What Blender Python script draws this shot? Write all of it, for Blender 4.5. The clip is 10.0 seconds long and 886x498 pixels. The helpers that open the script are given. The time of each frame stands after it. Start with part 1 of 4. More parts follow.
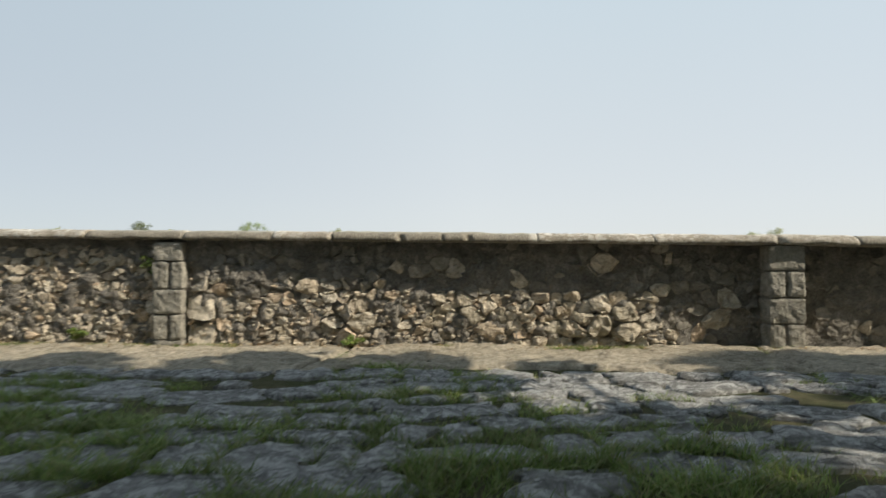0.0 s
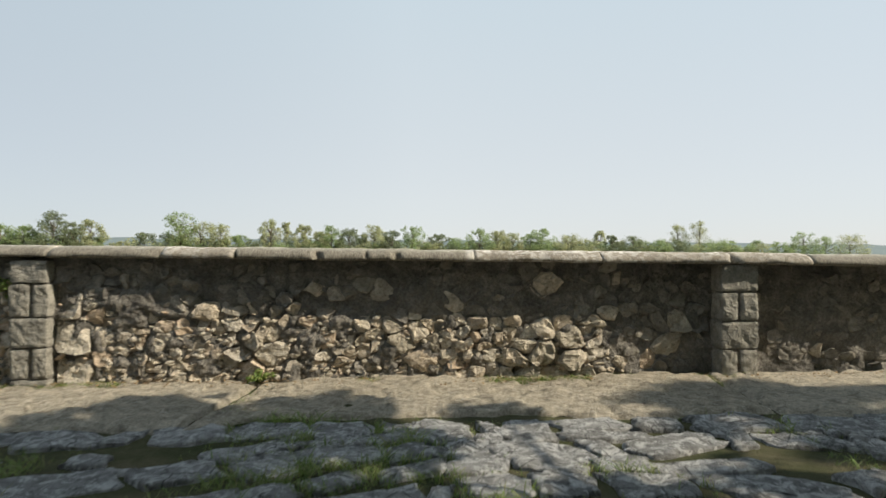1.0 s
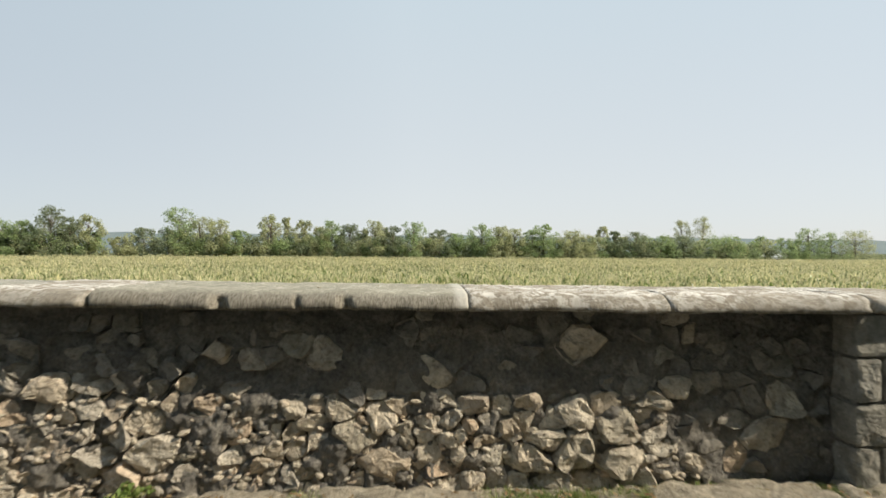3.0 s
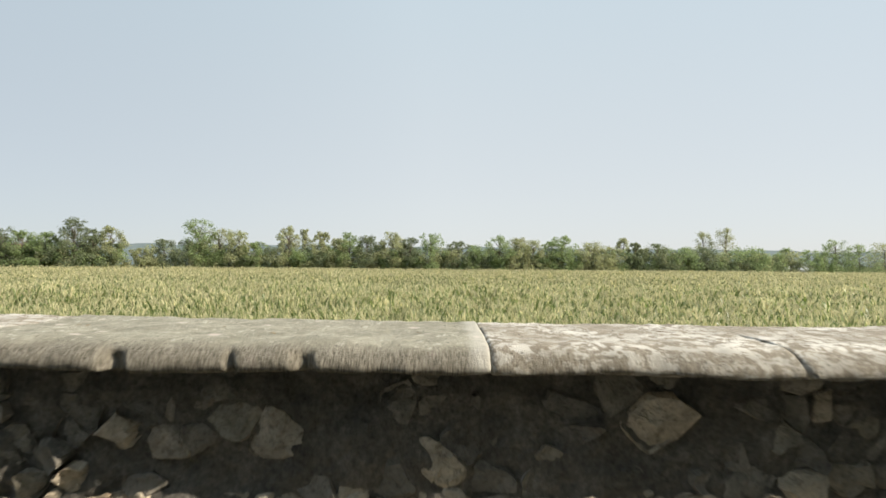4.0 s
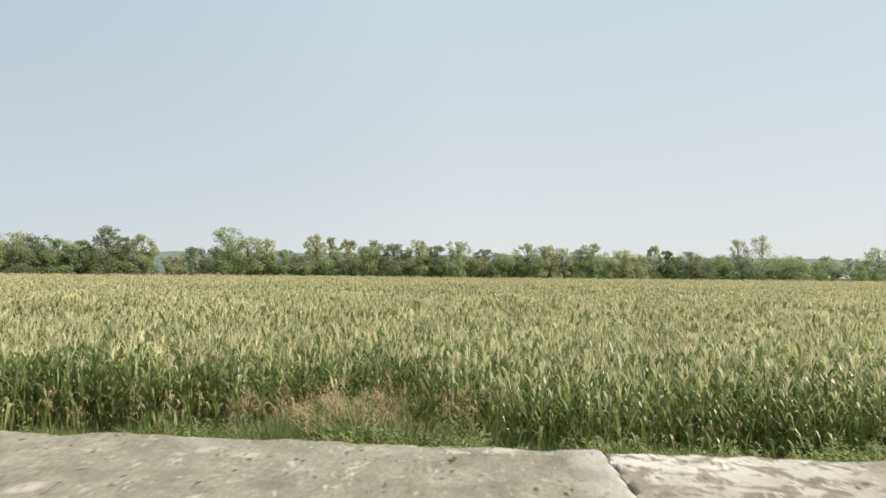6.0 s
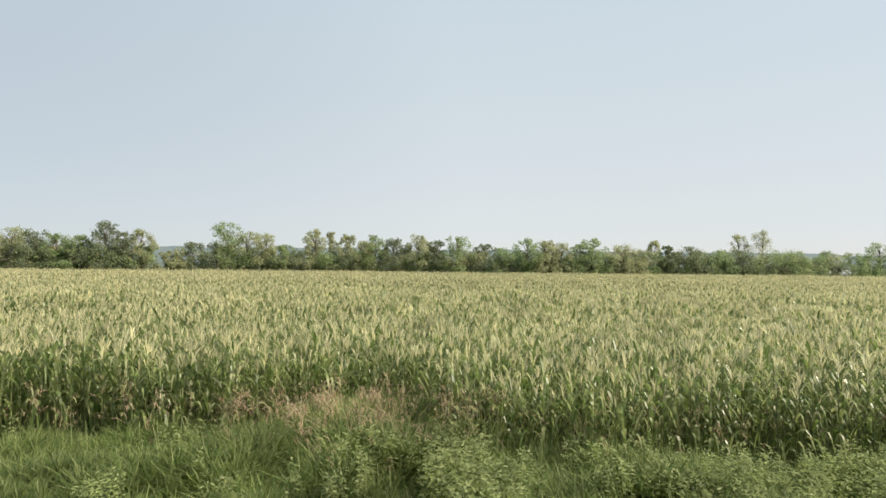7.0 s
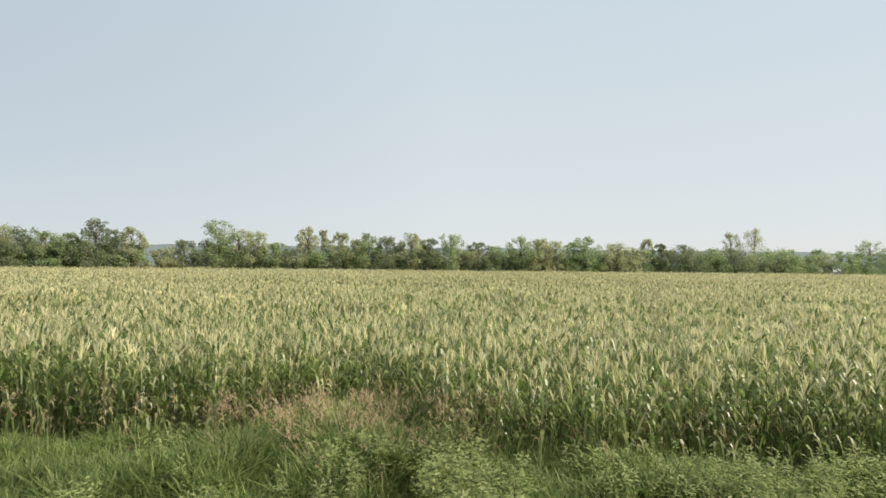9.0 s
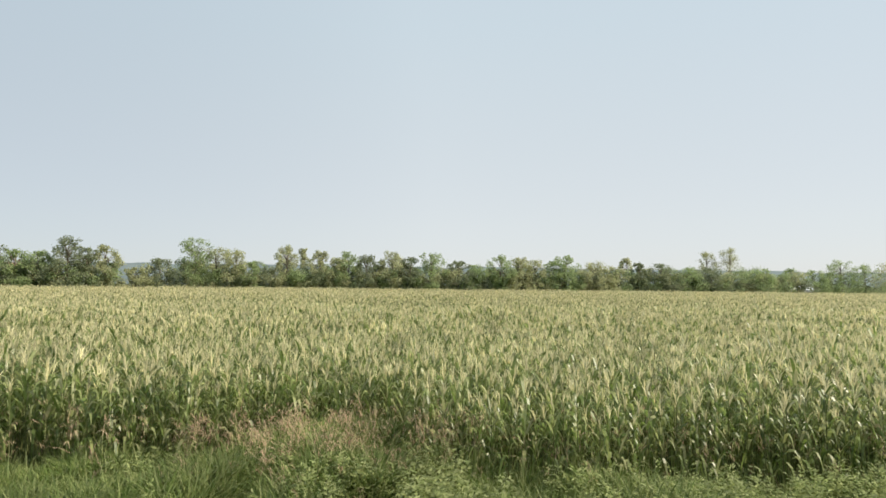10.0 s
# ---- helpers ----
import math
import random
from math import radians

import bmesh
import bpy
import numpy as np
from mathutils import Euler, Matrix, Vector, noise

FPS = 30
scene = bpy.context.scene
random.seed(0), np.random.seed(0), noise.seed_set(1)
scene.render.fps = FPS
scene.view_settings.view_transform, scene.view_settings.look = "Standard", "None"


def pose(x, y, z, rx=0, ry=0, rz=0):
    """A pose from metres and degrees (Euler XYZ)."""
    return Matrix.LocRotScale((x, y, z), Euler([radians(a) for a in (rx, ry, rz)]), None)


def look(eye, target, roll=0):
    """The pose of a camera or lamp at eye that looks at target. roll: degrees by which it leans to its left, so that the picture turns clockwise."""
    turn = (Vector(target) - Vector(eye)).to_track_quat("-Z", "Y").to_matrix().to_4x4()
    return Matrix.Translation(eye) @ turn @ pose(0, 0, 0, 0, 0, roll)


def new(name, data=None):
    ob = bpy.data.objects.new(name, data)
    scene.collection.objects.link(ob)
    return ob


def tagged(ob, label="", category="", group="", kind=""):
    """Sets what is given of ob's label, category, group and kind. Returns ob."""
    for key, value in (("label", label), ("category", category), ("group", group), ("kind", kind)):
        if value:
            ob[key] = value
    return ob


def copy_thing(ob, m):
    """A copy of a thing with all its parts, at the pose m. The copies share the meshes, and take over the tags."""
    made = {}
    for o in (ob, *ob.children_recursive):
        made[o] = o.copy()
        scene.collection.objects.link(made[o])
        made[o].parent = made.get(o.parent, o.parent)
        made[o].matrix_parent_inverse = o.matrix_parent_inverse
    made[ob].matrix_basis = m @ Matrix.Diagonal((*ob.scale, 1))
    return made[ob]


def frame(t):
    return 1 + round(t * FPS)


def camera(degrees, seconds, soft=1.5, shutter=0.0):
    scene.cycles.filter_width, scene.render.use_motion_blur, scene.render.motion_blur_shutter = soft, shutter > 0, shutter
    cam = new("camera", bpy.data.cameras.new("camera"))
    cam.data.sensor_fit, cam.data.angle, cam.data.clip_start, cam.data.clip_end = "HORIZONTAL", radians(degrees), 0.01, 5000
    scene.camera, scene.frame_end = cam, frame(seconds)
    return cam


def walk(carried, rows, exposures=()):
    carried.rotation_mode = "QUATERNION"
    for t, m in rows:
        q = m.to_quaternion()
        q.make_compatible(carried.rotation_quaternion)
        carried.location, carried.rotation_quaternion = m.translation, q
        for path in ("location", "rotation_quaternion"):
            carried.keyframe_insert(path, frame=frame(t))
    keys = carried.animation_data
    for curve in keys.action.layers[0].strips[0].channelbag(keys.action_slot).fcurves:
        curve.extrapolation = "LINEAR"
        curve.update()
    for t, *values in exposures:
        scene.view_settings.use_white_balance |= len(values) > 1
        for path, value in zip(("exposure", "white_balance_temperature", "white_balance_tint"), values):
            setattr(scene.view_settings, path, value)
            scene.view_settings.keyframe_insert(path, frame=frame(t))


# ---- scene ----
cam = camera(76.1, 10.0, shutter=0.5)
PATH = [
    (0, (-0.073, -6.49, 0.918), (-0.217, -4.497, 0.984), -0.2),
    (0.5, (-0.037, -6.121, 1.07), (-0.042, -4.122, 1.127), -0.2),
    (1, (0.004, -5.679, 1.234), (0.079, -3.681, 1.266), -0.3),
    (1.5, (0.056, -5.235, 1.351), (0.161, -3.238, 1.366), -0.3),
    (2, (0.105, -4.732, 1.439), (0.215, -2.735, 1.446), -0.2),
    (2.5, (0.174, -4.199, 1.51), (0.27, -2.201, 1.516), -0.2),
    (4, (0.324, -2.378, 1.655), (0.33, -0.379, 1.71), -0.1),
    (4.5, (0.262, -1.823, 1.692), (0.239, 0.176, 1.765), -0.0),
    (5, (0.247, -1.24, 1.72), (0.187, 0.757, 1.806), -0.1),
    (5.5, (0.212, -0.762, 1.727), (0.125, 1.234, 1.815), -0.0),
    (7, (0.218, 0.203, 1.769), (0.131, 2.2, 1.834), -0.0),
    (7.5, (0.198, 0.395, 1.786), (0.123, 2.392, 1.847), -0.0),
    (8, (0.175, 0.539, 1.786), (0.1, 2.537, 1.842), -0.0),
    (8.5, (0.157, 0.711, 1.763), (0.079, 2.709, 1.817), -0.1),
    (9, (0.148, 0.867, 1.733), (0.085, 2.865, 1.792), -0.0),
    (9.5, (0.14, 0.984, 1.712), (0.113, 2.982, 1.797), -0.0),
    (10, (0.137, 1.035, 1.698), (0.143, 3.031, 1.823), 0.0),
]
walk(cam, [(t, look(eye, target, roll)) for t, eye, target, roll in PATH])

# ---- world and sun ----
SUN_AZ, SUN_EL = 15.5, 39.0   # degrees off the wall's line towards the courtyard, and above the horizon
SUN_WAY = Vector((math.cos(radians(SUN_EL)) * math.cos(radians(SUN_AZ)), -math.cos(radians(SUN_EL)) * math.sin(radians(SUN_AZ)), math.sin(radians(SUN_EL))))
world = bpy.data.worlds.new("sky")
scene.world = world
world.use_nodes = True
sky = world.node_tree.nodes.new("ShaderNodeTexSky")
sky.sky_type = "NISHITA"
sky.sun_disc = False
sky.sun_elevation = radians(SUN_EL)
sky.sun_rotation = radians(90 + SUN_AZ)
sky.air_density, sky.dust_density, sky.ozone_density = 0.8, 0.5, 1.2
back = world.node_tree.nodes["Background"]
wn, wl = world.node_tree.nodes, world.node_tree.links
way = wn.new("ShaderNodeTexCoord").outputs["Generated"]


def sky_ramp(fac, *stops):
    n = wn.new("ShaderNodeValToRGB")
    els = n.color_ramp.elements
    while len(els) < len(stops):
        els.new(0.5)
    for e, (p, c) in zip(els, stops):
        e.position, e.color = p, (*c, 1)
    wl.new(fac, n.inputs[0])
    return n.outputs[0]


def sky_mix(how, a, b):
    n = wn.new("ShaderNodeMix")
    n.data_type, n.blend_type = "RGBA", how
    n.inputs[0].default_value = 1.0
    for socket, v in ((n.inputs[6], a), (n.inputs[7], b)):
        if isinstance(v, tuple):
            socket.default_value = (*v, 1)
        else:
            wl.new(v, socket)
    return n.outputs[2]


# even summer haze, milky towards the horizon and thinner on the side away from the sun
height = wn.new("ShaderNodeSeparateXYZ")
wl.new(way, height.inputs[0])
towards = wn.new("ShaderNodeVectorMath")
towards.operation = "DOT_PRODUCT"
wl.new(way, towards.inputs[0])
towards.inputs[1].default_value = (math.cos(radians(SUN_AZ)) * 0.5, -math.sin(radians(SUN_AZ)) * 0.5, 0)
half = wn.new("ShaderNodeMath")
half.operation = "ADD"
wl.new(towards.outputs["Value"], half.inputs[0])
half.inputs[1].default_value = 0.5
milk = sky_ramp(height.outputs[2], (0.0, (0.925, 0.91, 0.925)), (0.10, (0.93, 0.935, 0.94)), (0.42, (0.83, 0.92, 0.985)), (1.0, (0.70, 0.84, 1.0)))
side = sky_ramp(half.outputs[0], (0.0, (0.74, 0.77, 0.80)), (0.36, (1.0, 1.0, 1.0)), (1.0, (1.0, 1.0, 1.0)))
haze = sky_mix("MULTIPLY", sky_mix("MULTIPLY", milk, side), (10.85, 11.2, 11.1))
blue = sky_mix("MULTIPLY", sky.outputs[0], (0.35, 0.35, 0.35))
wl.new(sky_mix("ADD", blue, haze), back.inputs[0])
back.inputs[1].default_value = 0.05
sun = new("sun", bpy.data.lights.new("sun", "SUN"))
sun.data.energy, sun.data.angle, sun.data.color = 5.0, radians(0.6), (1.0, 0.90, 0.74)
sun.matrix_world = look(SUN_WAY * 60, (0, 0, 0))
scene.view_settings.exposure = 0.35

RNG = np.random.default_rng(7)


# ---- node helpers ----
def blank(name):
    m = bpy.data.materials.new(name)
    m.use_nodes = True
    m.node_tree.nodes.clear()
    return m, m.node_tree


def finish(nt, shader):
    out = nt.nodes.new("ShaderNodeOutputMaterial")
    nt.links.new(shader, out.inputs["Surface"])


def place(nt):
    return nt.nodes.new("ShaderNodeNewGeometry").outputs["Position"]


def stretched(nt, vec, sx, sy, sz):
    n = nt.nodes.new("ShaderNodeMapping")
    n.inputs["Scale"].default_value = (sx, sy, sz)
    nt.links.new(vec, n.inputs["Vector"])
    return n.outputs[0]


def grain(nt, vec, scale, detail=5.0, rough=0.6, warp=0.0):
    n = nt.nodes.new("ShaderNodeTexNoise")
    n.inputs["Scale"].default_value, n.inputs["Detail"].default_value = scale, detail
    n.inputs["Roughness"].default_value, n.inputs["Distortion"].default_value = rough, warp
    nt.links.new(vec, n.inputs["Vector"])
    return n.outputs["Fac"]


def cells(nt, vec, scale):
    n = nt.nodes.new("ShaderNodeTexVoronoi")
    n.inputs["Scale"].default_value = scale
    nt.links.new(vec, n.inputs["Vector"])
    return n.outputs["Distance"]


def ramp(nt, fac, *stops):
    n = nt.nodes.new("ShaderNodeValToRGB")
    els = n.color_ramp.elements
    while len(els) < len(stops):
        els.new(0.5)
    for e, (p, c) in zip(els, stops):
        e.position = p
        e.color = (*c, 1) if len(c) == 3 else c
    nt.links.new(fac, n.inputs[0])
    return n.outputs[0]


def grey(v):
    return (v, v, v)


def blend(nt, fac, a, b, how="MIX"):
    n = nt.nodes.new("ShaderNodeMix")
    n.data_type, n.blend_type = "RGBA", how
    for socket, v in ((n.inputs[0], fac), (n.inputs[6], a), (n.inputs[7], b)):
        if isinstance(v, (int, float)):
            socket.default_value = v
        elif isinstance(v, tuple):
            socket.default_value = (*v, 1)
        else:
            nt.links.new(v, socket)
    return n.outputs[2]


def math_node(nt, how, a, b):
    n = nt.nodes.new("ShaderNodeMath")
    n.operation = how
    for socket, v in ((n.inputs[0], a), (n.inputs[1], b)):
        if isinstance(v, (int, float)):
            socket.default_value = v
        else:
            nt.links.new(v, socket)
    return n.outputs[0]


def relief(nt, height, strength, distance):
    n = nt.nodes.new("ShaderNodeBump")
    n.inputs["Strength"].default_value, n.inputs["Distance"].default_value = strength, distance
    nt.links.new(height, n.inputs["Height"])
    return n.outputs[0]


def surface(nt, colour, rough, normal=None, gloss=0.3):
    n = nt.nodes.new("ShaderNodeBsdfPrincipled")
    nt.links.new(colour, n.inputs["Base Color"])
    n.inputs["Roughness"].default_value = rough
    n.inputs["Specular IOR Level"].default_value = gloss
    if normal is not None:
        nt.links.new(normal, n.inputs["Normal"])
    return n.outputs[0]


def chance(nt):
    """One random value for each piece, whether it is an object or an island of a joined mesh."""
    a = nt.nodes.new("ShaderNodeObjectInfo").outputs["Random"]
    b = nt.nodes.new("ShaderNodeNewGeometry").outputs["Random Per Island"]
    return math_node(nt, "FRACT", math_node(nt, "ADD", a, b), 0.0)


# ---- materials ----
def stone_material(name, tones, spots=(0.40, 0.37, 0.32), amount=0.62, fine=60, bump=0.012):
    m, nt = blank(name)
    p = place(nt)
    tone = ramp(nt, chance(nt), *[(i / max(1, len(tones) - 1), c) for i, c in enumerate(tones)])
    mottled = blend(nt, 0.75, tone, ramp(nt, grain(nt, p, 9, 6, 0.65), (0.3, grey(0.45)), (0.72, grey(1.35))), "MULTIPLY")
    lichen = ramp(nt, grain(nt, p, 16, 6, 0.7, 0.6), (amount, grey(0)), (amount + 0.1, grey(0.75)))
    col = blend(nt, lichen, mottled, spots)
    pits = ramp(nt, grain(nt, p, fine, 4, 0.7), (0.3, grey(0.35)), (0.5, grey(1.0)))
    col = blend(nt, 0.6, col, pits, "MULTIPLY")
    h = math_node(nt, "ADD", math_node(nt, "MULTIPLY", grain(nt, p, fine * 0.5, 6, 0.7), 0.7), grain(nt, p, 12, 4, 0.6))
    finish(nt, surface(nt, col, 0.92, relief(nt, h, 0.9, bump), 0.2))
    return m


RUBBLE = stone_material("rubble stone", [(0.38, 0.34, 0.265), (0.58, 0.51, 0.40), (0.48, 0.40, 0.30), (0.62, 0.555, 0.445), (0.42, 0.38, 0.315), (0.60, 0.465, 0.33)], fine=30, bump=0.06)
# darker twin of the rubble stone, for mortar smears and the coping's shade
SHADED_SMEARED = stone_material("shade-darkened mortar-smeared stone", [(0.19, 0.178, 0.158), (0.29, 0.265, 0.225), (0.225, 0.21, 0.18), (0.34, 0.31, 0.25)], (0.26, 0.245, 0.215), 0.6, 42, 0.03)
BLOCK = stone_material("cut pillar stone", [(0.27, 0.255, 0.215), (0.36, 0.34, 0.29)], (0.46, 0.44, 0.375), 0.6, 45, 0.035)


def flagstone_material(name, tones, pale, amount, bump, cracked=1.0):
    """Flaking stone: broken plates, pale worn faces, dark cracks."""
    m, nt = blank(name)
    p = place(nt)
    tone = ramp(nt, chance(nt), *[(i / (len(tones) - 1), c) for i, c in enumerate(tones)])
    plates = grain(nt, p, 9, 9, 0.74, 0.5)
    col = blend(nt, 0.85, tone, ramp(nt, plates, (0.34, grey(0.4)), (0.5, grey(0.95)), (0.66, grey(1.4))), "MULTIPLY")
    worn = ramp(nt, grain(nt, p, 11, 8, 0.7, 0.8), (amount, grey(0)), (amount + 0.09, grey(0.8)))
    col = blend(nt, worn, col, pale)
    edge = nt.nodes.new("ShaderNodeTexVoronoi")
    edge.feature = "DISTANCE_TO_EDGE"
    edge.inputs["Scale"].default_value = 5.5
    nt.links.new(stretched(nt, p, 0.8, 1.3, 1.0), edge.inputs["Vector"])
    cracks = ramp(nt, edge.outputs["Distance"], (0.0, grey(0.3)), (0.035, grey(1)))
    some = ramp(nt, grain(nt, p, 2.3, 3, 0.5), (0.46, grey(0)), (0.56, grey(cracked)))
    pitted = ramp(nt, cells(nt, p, 24), (0.08, grey(0.25)), (0.2, grey(1)))
    col = blend(nt, 0.6, col, pitted, "MULTIPLY")
    col = blend(nt, some, col, blend(nt, 1.0, col, cracks, "MULTIPLY"))
    col = blend(nt, 0.5, col, ramp(nt, grain(nt, p, 60, 5, 0.7), (0.32, grey(0.4)), (0.55, grey(1.1))), "MULTIPLY")
    h = math_node(nt, "ADD", math_node(nt, "MULTIPLY", plates, 1.6), math_node(nt, "MULTIPLY", grain(nt, p, 34, 7, 0.72), 0.6))
    finish(nt, surface(nt, col, 0.88, relief(nt, h, 1.0, bump), 0.25))
    return m


PAVING = flagstone_material("flaking paving stone", [(0.20, 0.20, 0.193), (0.295, 0.292, 0.28), (0.245, 0.243, 0.232), (0.345, 0.342, 0.328)], (0.62, 0.62, 0.60), 0.485, 0.06)
BASE_STRIP = flagstone_material("weathered apron slab", [(0.46, 0.405, 0.31), (0.54, 0.48, 0.375)], (0.70, 0.635, 0.515), 0.54, 0.07, 0.35)


def mortar_material():
    m, nt = blank("old lime mortar")
    p = place(nt)
    col = ramp(nt, grain(nt, p, 5, 8, 0.65), (0.3, (0.135, 0.127, 0.112)), (0.52, (0.215, 0.20, 0.174)), (0.72, (0.35, 0.324, 0.277)))
    col = blend(nt, 0.5, col, ramp(nt, grain(nt, p, 40, 5, 0.7), (0.3, grey(0.4)), (0.6, grey(1.1))), "MULTIPLY")
    h = math_node(nt, "ADD", grain(nt, p, 28, 8, 0.72), math_node(nt, "MULTIPLY", cells(nt, p, 22), 0.5))
    finish(nt, surface(nt, col, 0.95, relief(nt, h, 1.0, 0.045), 0.15))
    return m


MORTAR = mortar_material()


def coping_material(name, dark, light, patch, spread, rosy=False, repaired=False, shade_amount=0.9):
    m, nt = blank(name)
    p = place(nt)
    col = ramp(nt, grain(nt, p, 6, 9, 0.7), (0.30, dark), (0.70, light))
    col = blend(nt, 0.6, col, ramp(nt, grain(nt, p, 95, 5, 0.75), (0.34, grey(0.4)), (0.6, grey(1.2))), "MULTIPLY")
    blotch = ramp(nt, grain(nt, p, 15, 8, 0.72, 0.3), (spread, grey(0)), (spread + 0.035, grey(0.9)))
    area = ramp(nt, grain(nt, p, 2.2, 3, 0.5), (0.36, grey(0.15)), (0.60, grey(1)))
    col = blend(nt, blend(nt, 1.0, blotch, area, "MULTIPLY"), col, patch)
    crust = ramp(nt, grain(nt, p, 38, 5, 0.7), (0.62, grey(0)), (0.66, grey(0.8)))
    col = blend(nt, crust, col, patch)
    if rosy:
        rose = ramp(nt, cells(nt, p, 4.6), (0.11, grey(0.8)), (0.17, grey(0)))
        rose = blend(nt, 1.0, rose, ramp(nt, grain(nt, p, 34, 4, 0.7), (0.40, grey(0)), (0.46, grey(1))), "MULTIPLY")
        col = blend(nt, rose, col, (0.62, 0.53, 0.475))
        specks = ramp(nt, grain(nt, stretched(nt, p, 1.0, 0.6, 1.0), 46, 3, 0.6), (0.66, grey(0)), (0.70, grey(0.75)))
        col = blend(nt, specks, col, (0.15, 0.115, 0.075))
    holes = ramp(nt, cells(nt, p, 26), (0.10, grey(0.18)), (0.20, grey(1)))
    seldom = ramp(nt, grain(nt, p, 6, 3, 0.5), (0.38, grey(0)), (0.52, grey(0.9)))
    col = blend(nt, seldom, col, blend(nt, 1.0, col, holes, "MULTIPLY"))
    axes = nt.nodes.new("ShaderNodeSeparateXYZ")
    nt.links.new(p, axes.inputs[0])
    # tooled lip under the rounded edge, its shade painted in as dark brown
    lip = ramp(nt, math_node(nt, "ADD", axes.outputs[1], math_node(nt, "MULTIPLY", grain(nt, p, 9, 5, 0.6), 0.08)), (0.025, grey(shade_amount)), (0.11, grey(0)))
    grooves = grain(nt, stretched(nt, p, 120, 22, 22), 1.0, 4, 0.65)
    lip_shade = ramp(nt, grooves, (0.38, (0.10, 0.088, 0.068)), (0.62, (0.27, 0.245, 0.20)))
    col = blend(nt, lip, col, lip_shade)
    if repaired:
        strip_mask = ramp(nt, math_node(nt, "ADD", axes.outputs[0], math_node(nt, "MULTIPLY", grain(nt, p, 14, 5, 0.6), 0.06)), (0.455, grey(0)), (0.51, grey(0.6)))
        col = blend(nt, strip_mask, col, (0.58, 0.555, 0.495))
    h = math_node(nt, "ADD", grain(nt, p, 60, 7, 0.75), math_node(nt, "MULTIPLY", blend(nt, seldom, grey(1), holes), 0.6))
    h = math_node(nt, "ADD", h, math_node(nt, "MULTIPLY", math_node(nt, "MULTIPLY", grooves, lip), 0.8))
    finish(nt, surface(nt, col, 0.9, relief(nt, h, 0.8, 0.010), 0.25))
    return m


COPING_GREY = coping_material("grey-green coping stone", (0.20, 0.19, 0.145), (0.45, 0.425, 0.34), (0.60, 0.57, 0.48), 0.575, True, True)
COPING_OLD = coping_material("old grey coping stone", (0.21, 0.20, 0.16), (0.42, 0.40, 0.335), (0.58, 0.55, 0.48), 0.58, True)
COPING_PALE = coping_material("lichen-white coping stone", (0.21, 0.175, 0.13), (0.40, 0.355, 0.285), (0.72, 0.695, 0.635), 0.48, shade_amount=0.6)


def ground_material(name, a, b, c, scale=3.0):
    m, nt = blank(name)
    p = place(nt)
    col = ramp(nt, grain(nt, p, scale, 8, 0.65), (0.3, a), (0.5, b), (0.7, c))
    col = blend(nt, 0.5, col, ramp(nt, grain(nt, p, scale * 15, 5, 0.7), (0.3, grey(0.5)), (0.65, grey(1.2))), "MULTIPLY")
    finish(nt, surface(nt, col, 0.95, relief(nt, grain(nt, p, scale * 12, 6, 0.7), 0.9, 0.03), 0.1))
    return m


SOIL = ground_material("courtyard soil and moss", (0.04, 0.05, 0.02), (0.07, 0.07, 0.036), (0.12, 0.105, 0.065))
MEADOW = ground_material("field earth with low weeds", (0.045, 0.06, 0.022), (0.07, 0.085, 0.03), (0.11, 0.11, 0.045), 0.6)


def leaf_material(name, tones, through_light=0.35, rough=0.5, gloss=0.35, vary=1.0):
    m, nt = blank(name)
    rnd = nt.nodes.new("ShaderNodeNewGeometry").outputs["Random Per Island"]
    p = place(nt)
    col = ramp(nt, rnd, *[(i / (len(tones) - 1), c) for i, c in enumerate(tones)])
    col = blend(nt, 0.7 * vary, col, ramp(nt, grain(nt, p, 0.35, 4, 0.6), (0.3, grey(0.6)), (0.7, grey(1.35))), "MULTIPLY")
    col = blend(nt, 0.5 * vary, col, ramp(nt, grain(nt, p, 2.2, 2, 0.5), (0.32, grey(0.55)), (0.68, grey(1.4))), "MULTIPLY")
    front = surface(nt, col, rough, None, gloss)
    behind = nt.nodes.new("ShaderNodeBsdfTranslucent")
    nt.links.new(col, behind.inputs[0])
    both = nt.nodes.new("ShaderNodeMixShader")
    both.inputs[0].default_value = through_light
    nt.links.new(front, both.inputs[1])
    nt.links.new(behind.outputs[0], both.inputs[2])
    finish(nt, both.outputs[0])
    return m


CORN_LEAF = leaf_material("maize leaf", [(0.12, 0.175, 0.042), (0.22, 0.295, 0.08), (0.42, 0.455, 0.19), (0.145, 0.21, 0.05), (0.58, 0.57, 0.31)], 0.55, 0.38, 0.6)
CORN_DRY = leaf_material("dry lower maize leaf", [(0.17, 0.12, 0.06), (0.26, 0.20, 0.10), (0.12, 0.11, 0.05)], 0.25, 0.7, 0.2)
TASSEL = leaf_material("maize tassel", [(0.67, 0.62, 0.36), (0.79, 0.73, 0.46), (0.54, 0.53, 0.28)], 0.5, 0.7, 0.2)
GRASS = leaf_material("meadow grass", [(0.125, 0.185, 0.05), (0.20, 0.27, 0.078), (0.39, 0.42, 0.18), (0.155, 0.225, 0.06)], 0.55)
WEED = leaf_material("leafy weed", [(0.26, 0.315, 0.11), (0.35, 0.40, 0.16), (0.47, 0.50, 0.24)], 0.55)
SEED = leaf_material("reddish grass seed head", [(0.48, 0.35, 0.23), (0.55, 0.43, 0.28), (0.44, 0.27, 0.19)], 0.3, 0.8, 0.1)
JOINT_GRASS = leaf_material("joint grass", [(0.13, 0.20, 0.045), (0.19, 0.28, 0.07), (0.27, 0.33, 0.10), (0.32, 0.30, 0.15)], 0.5)
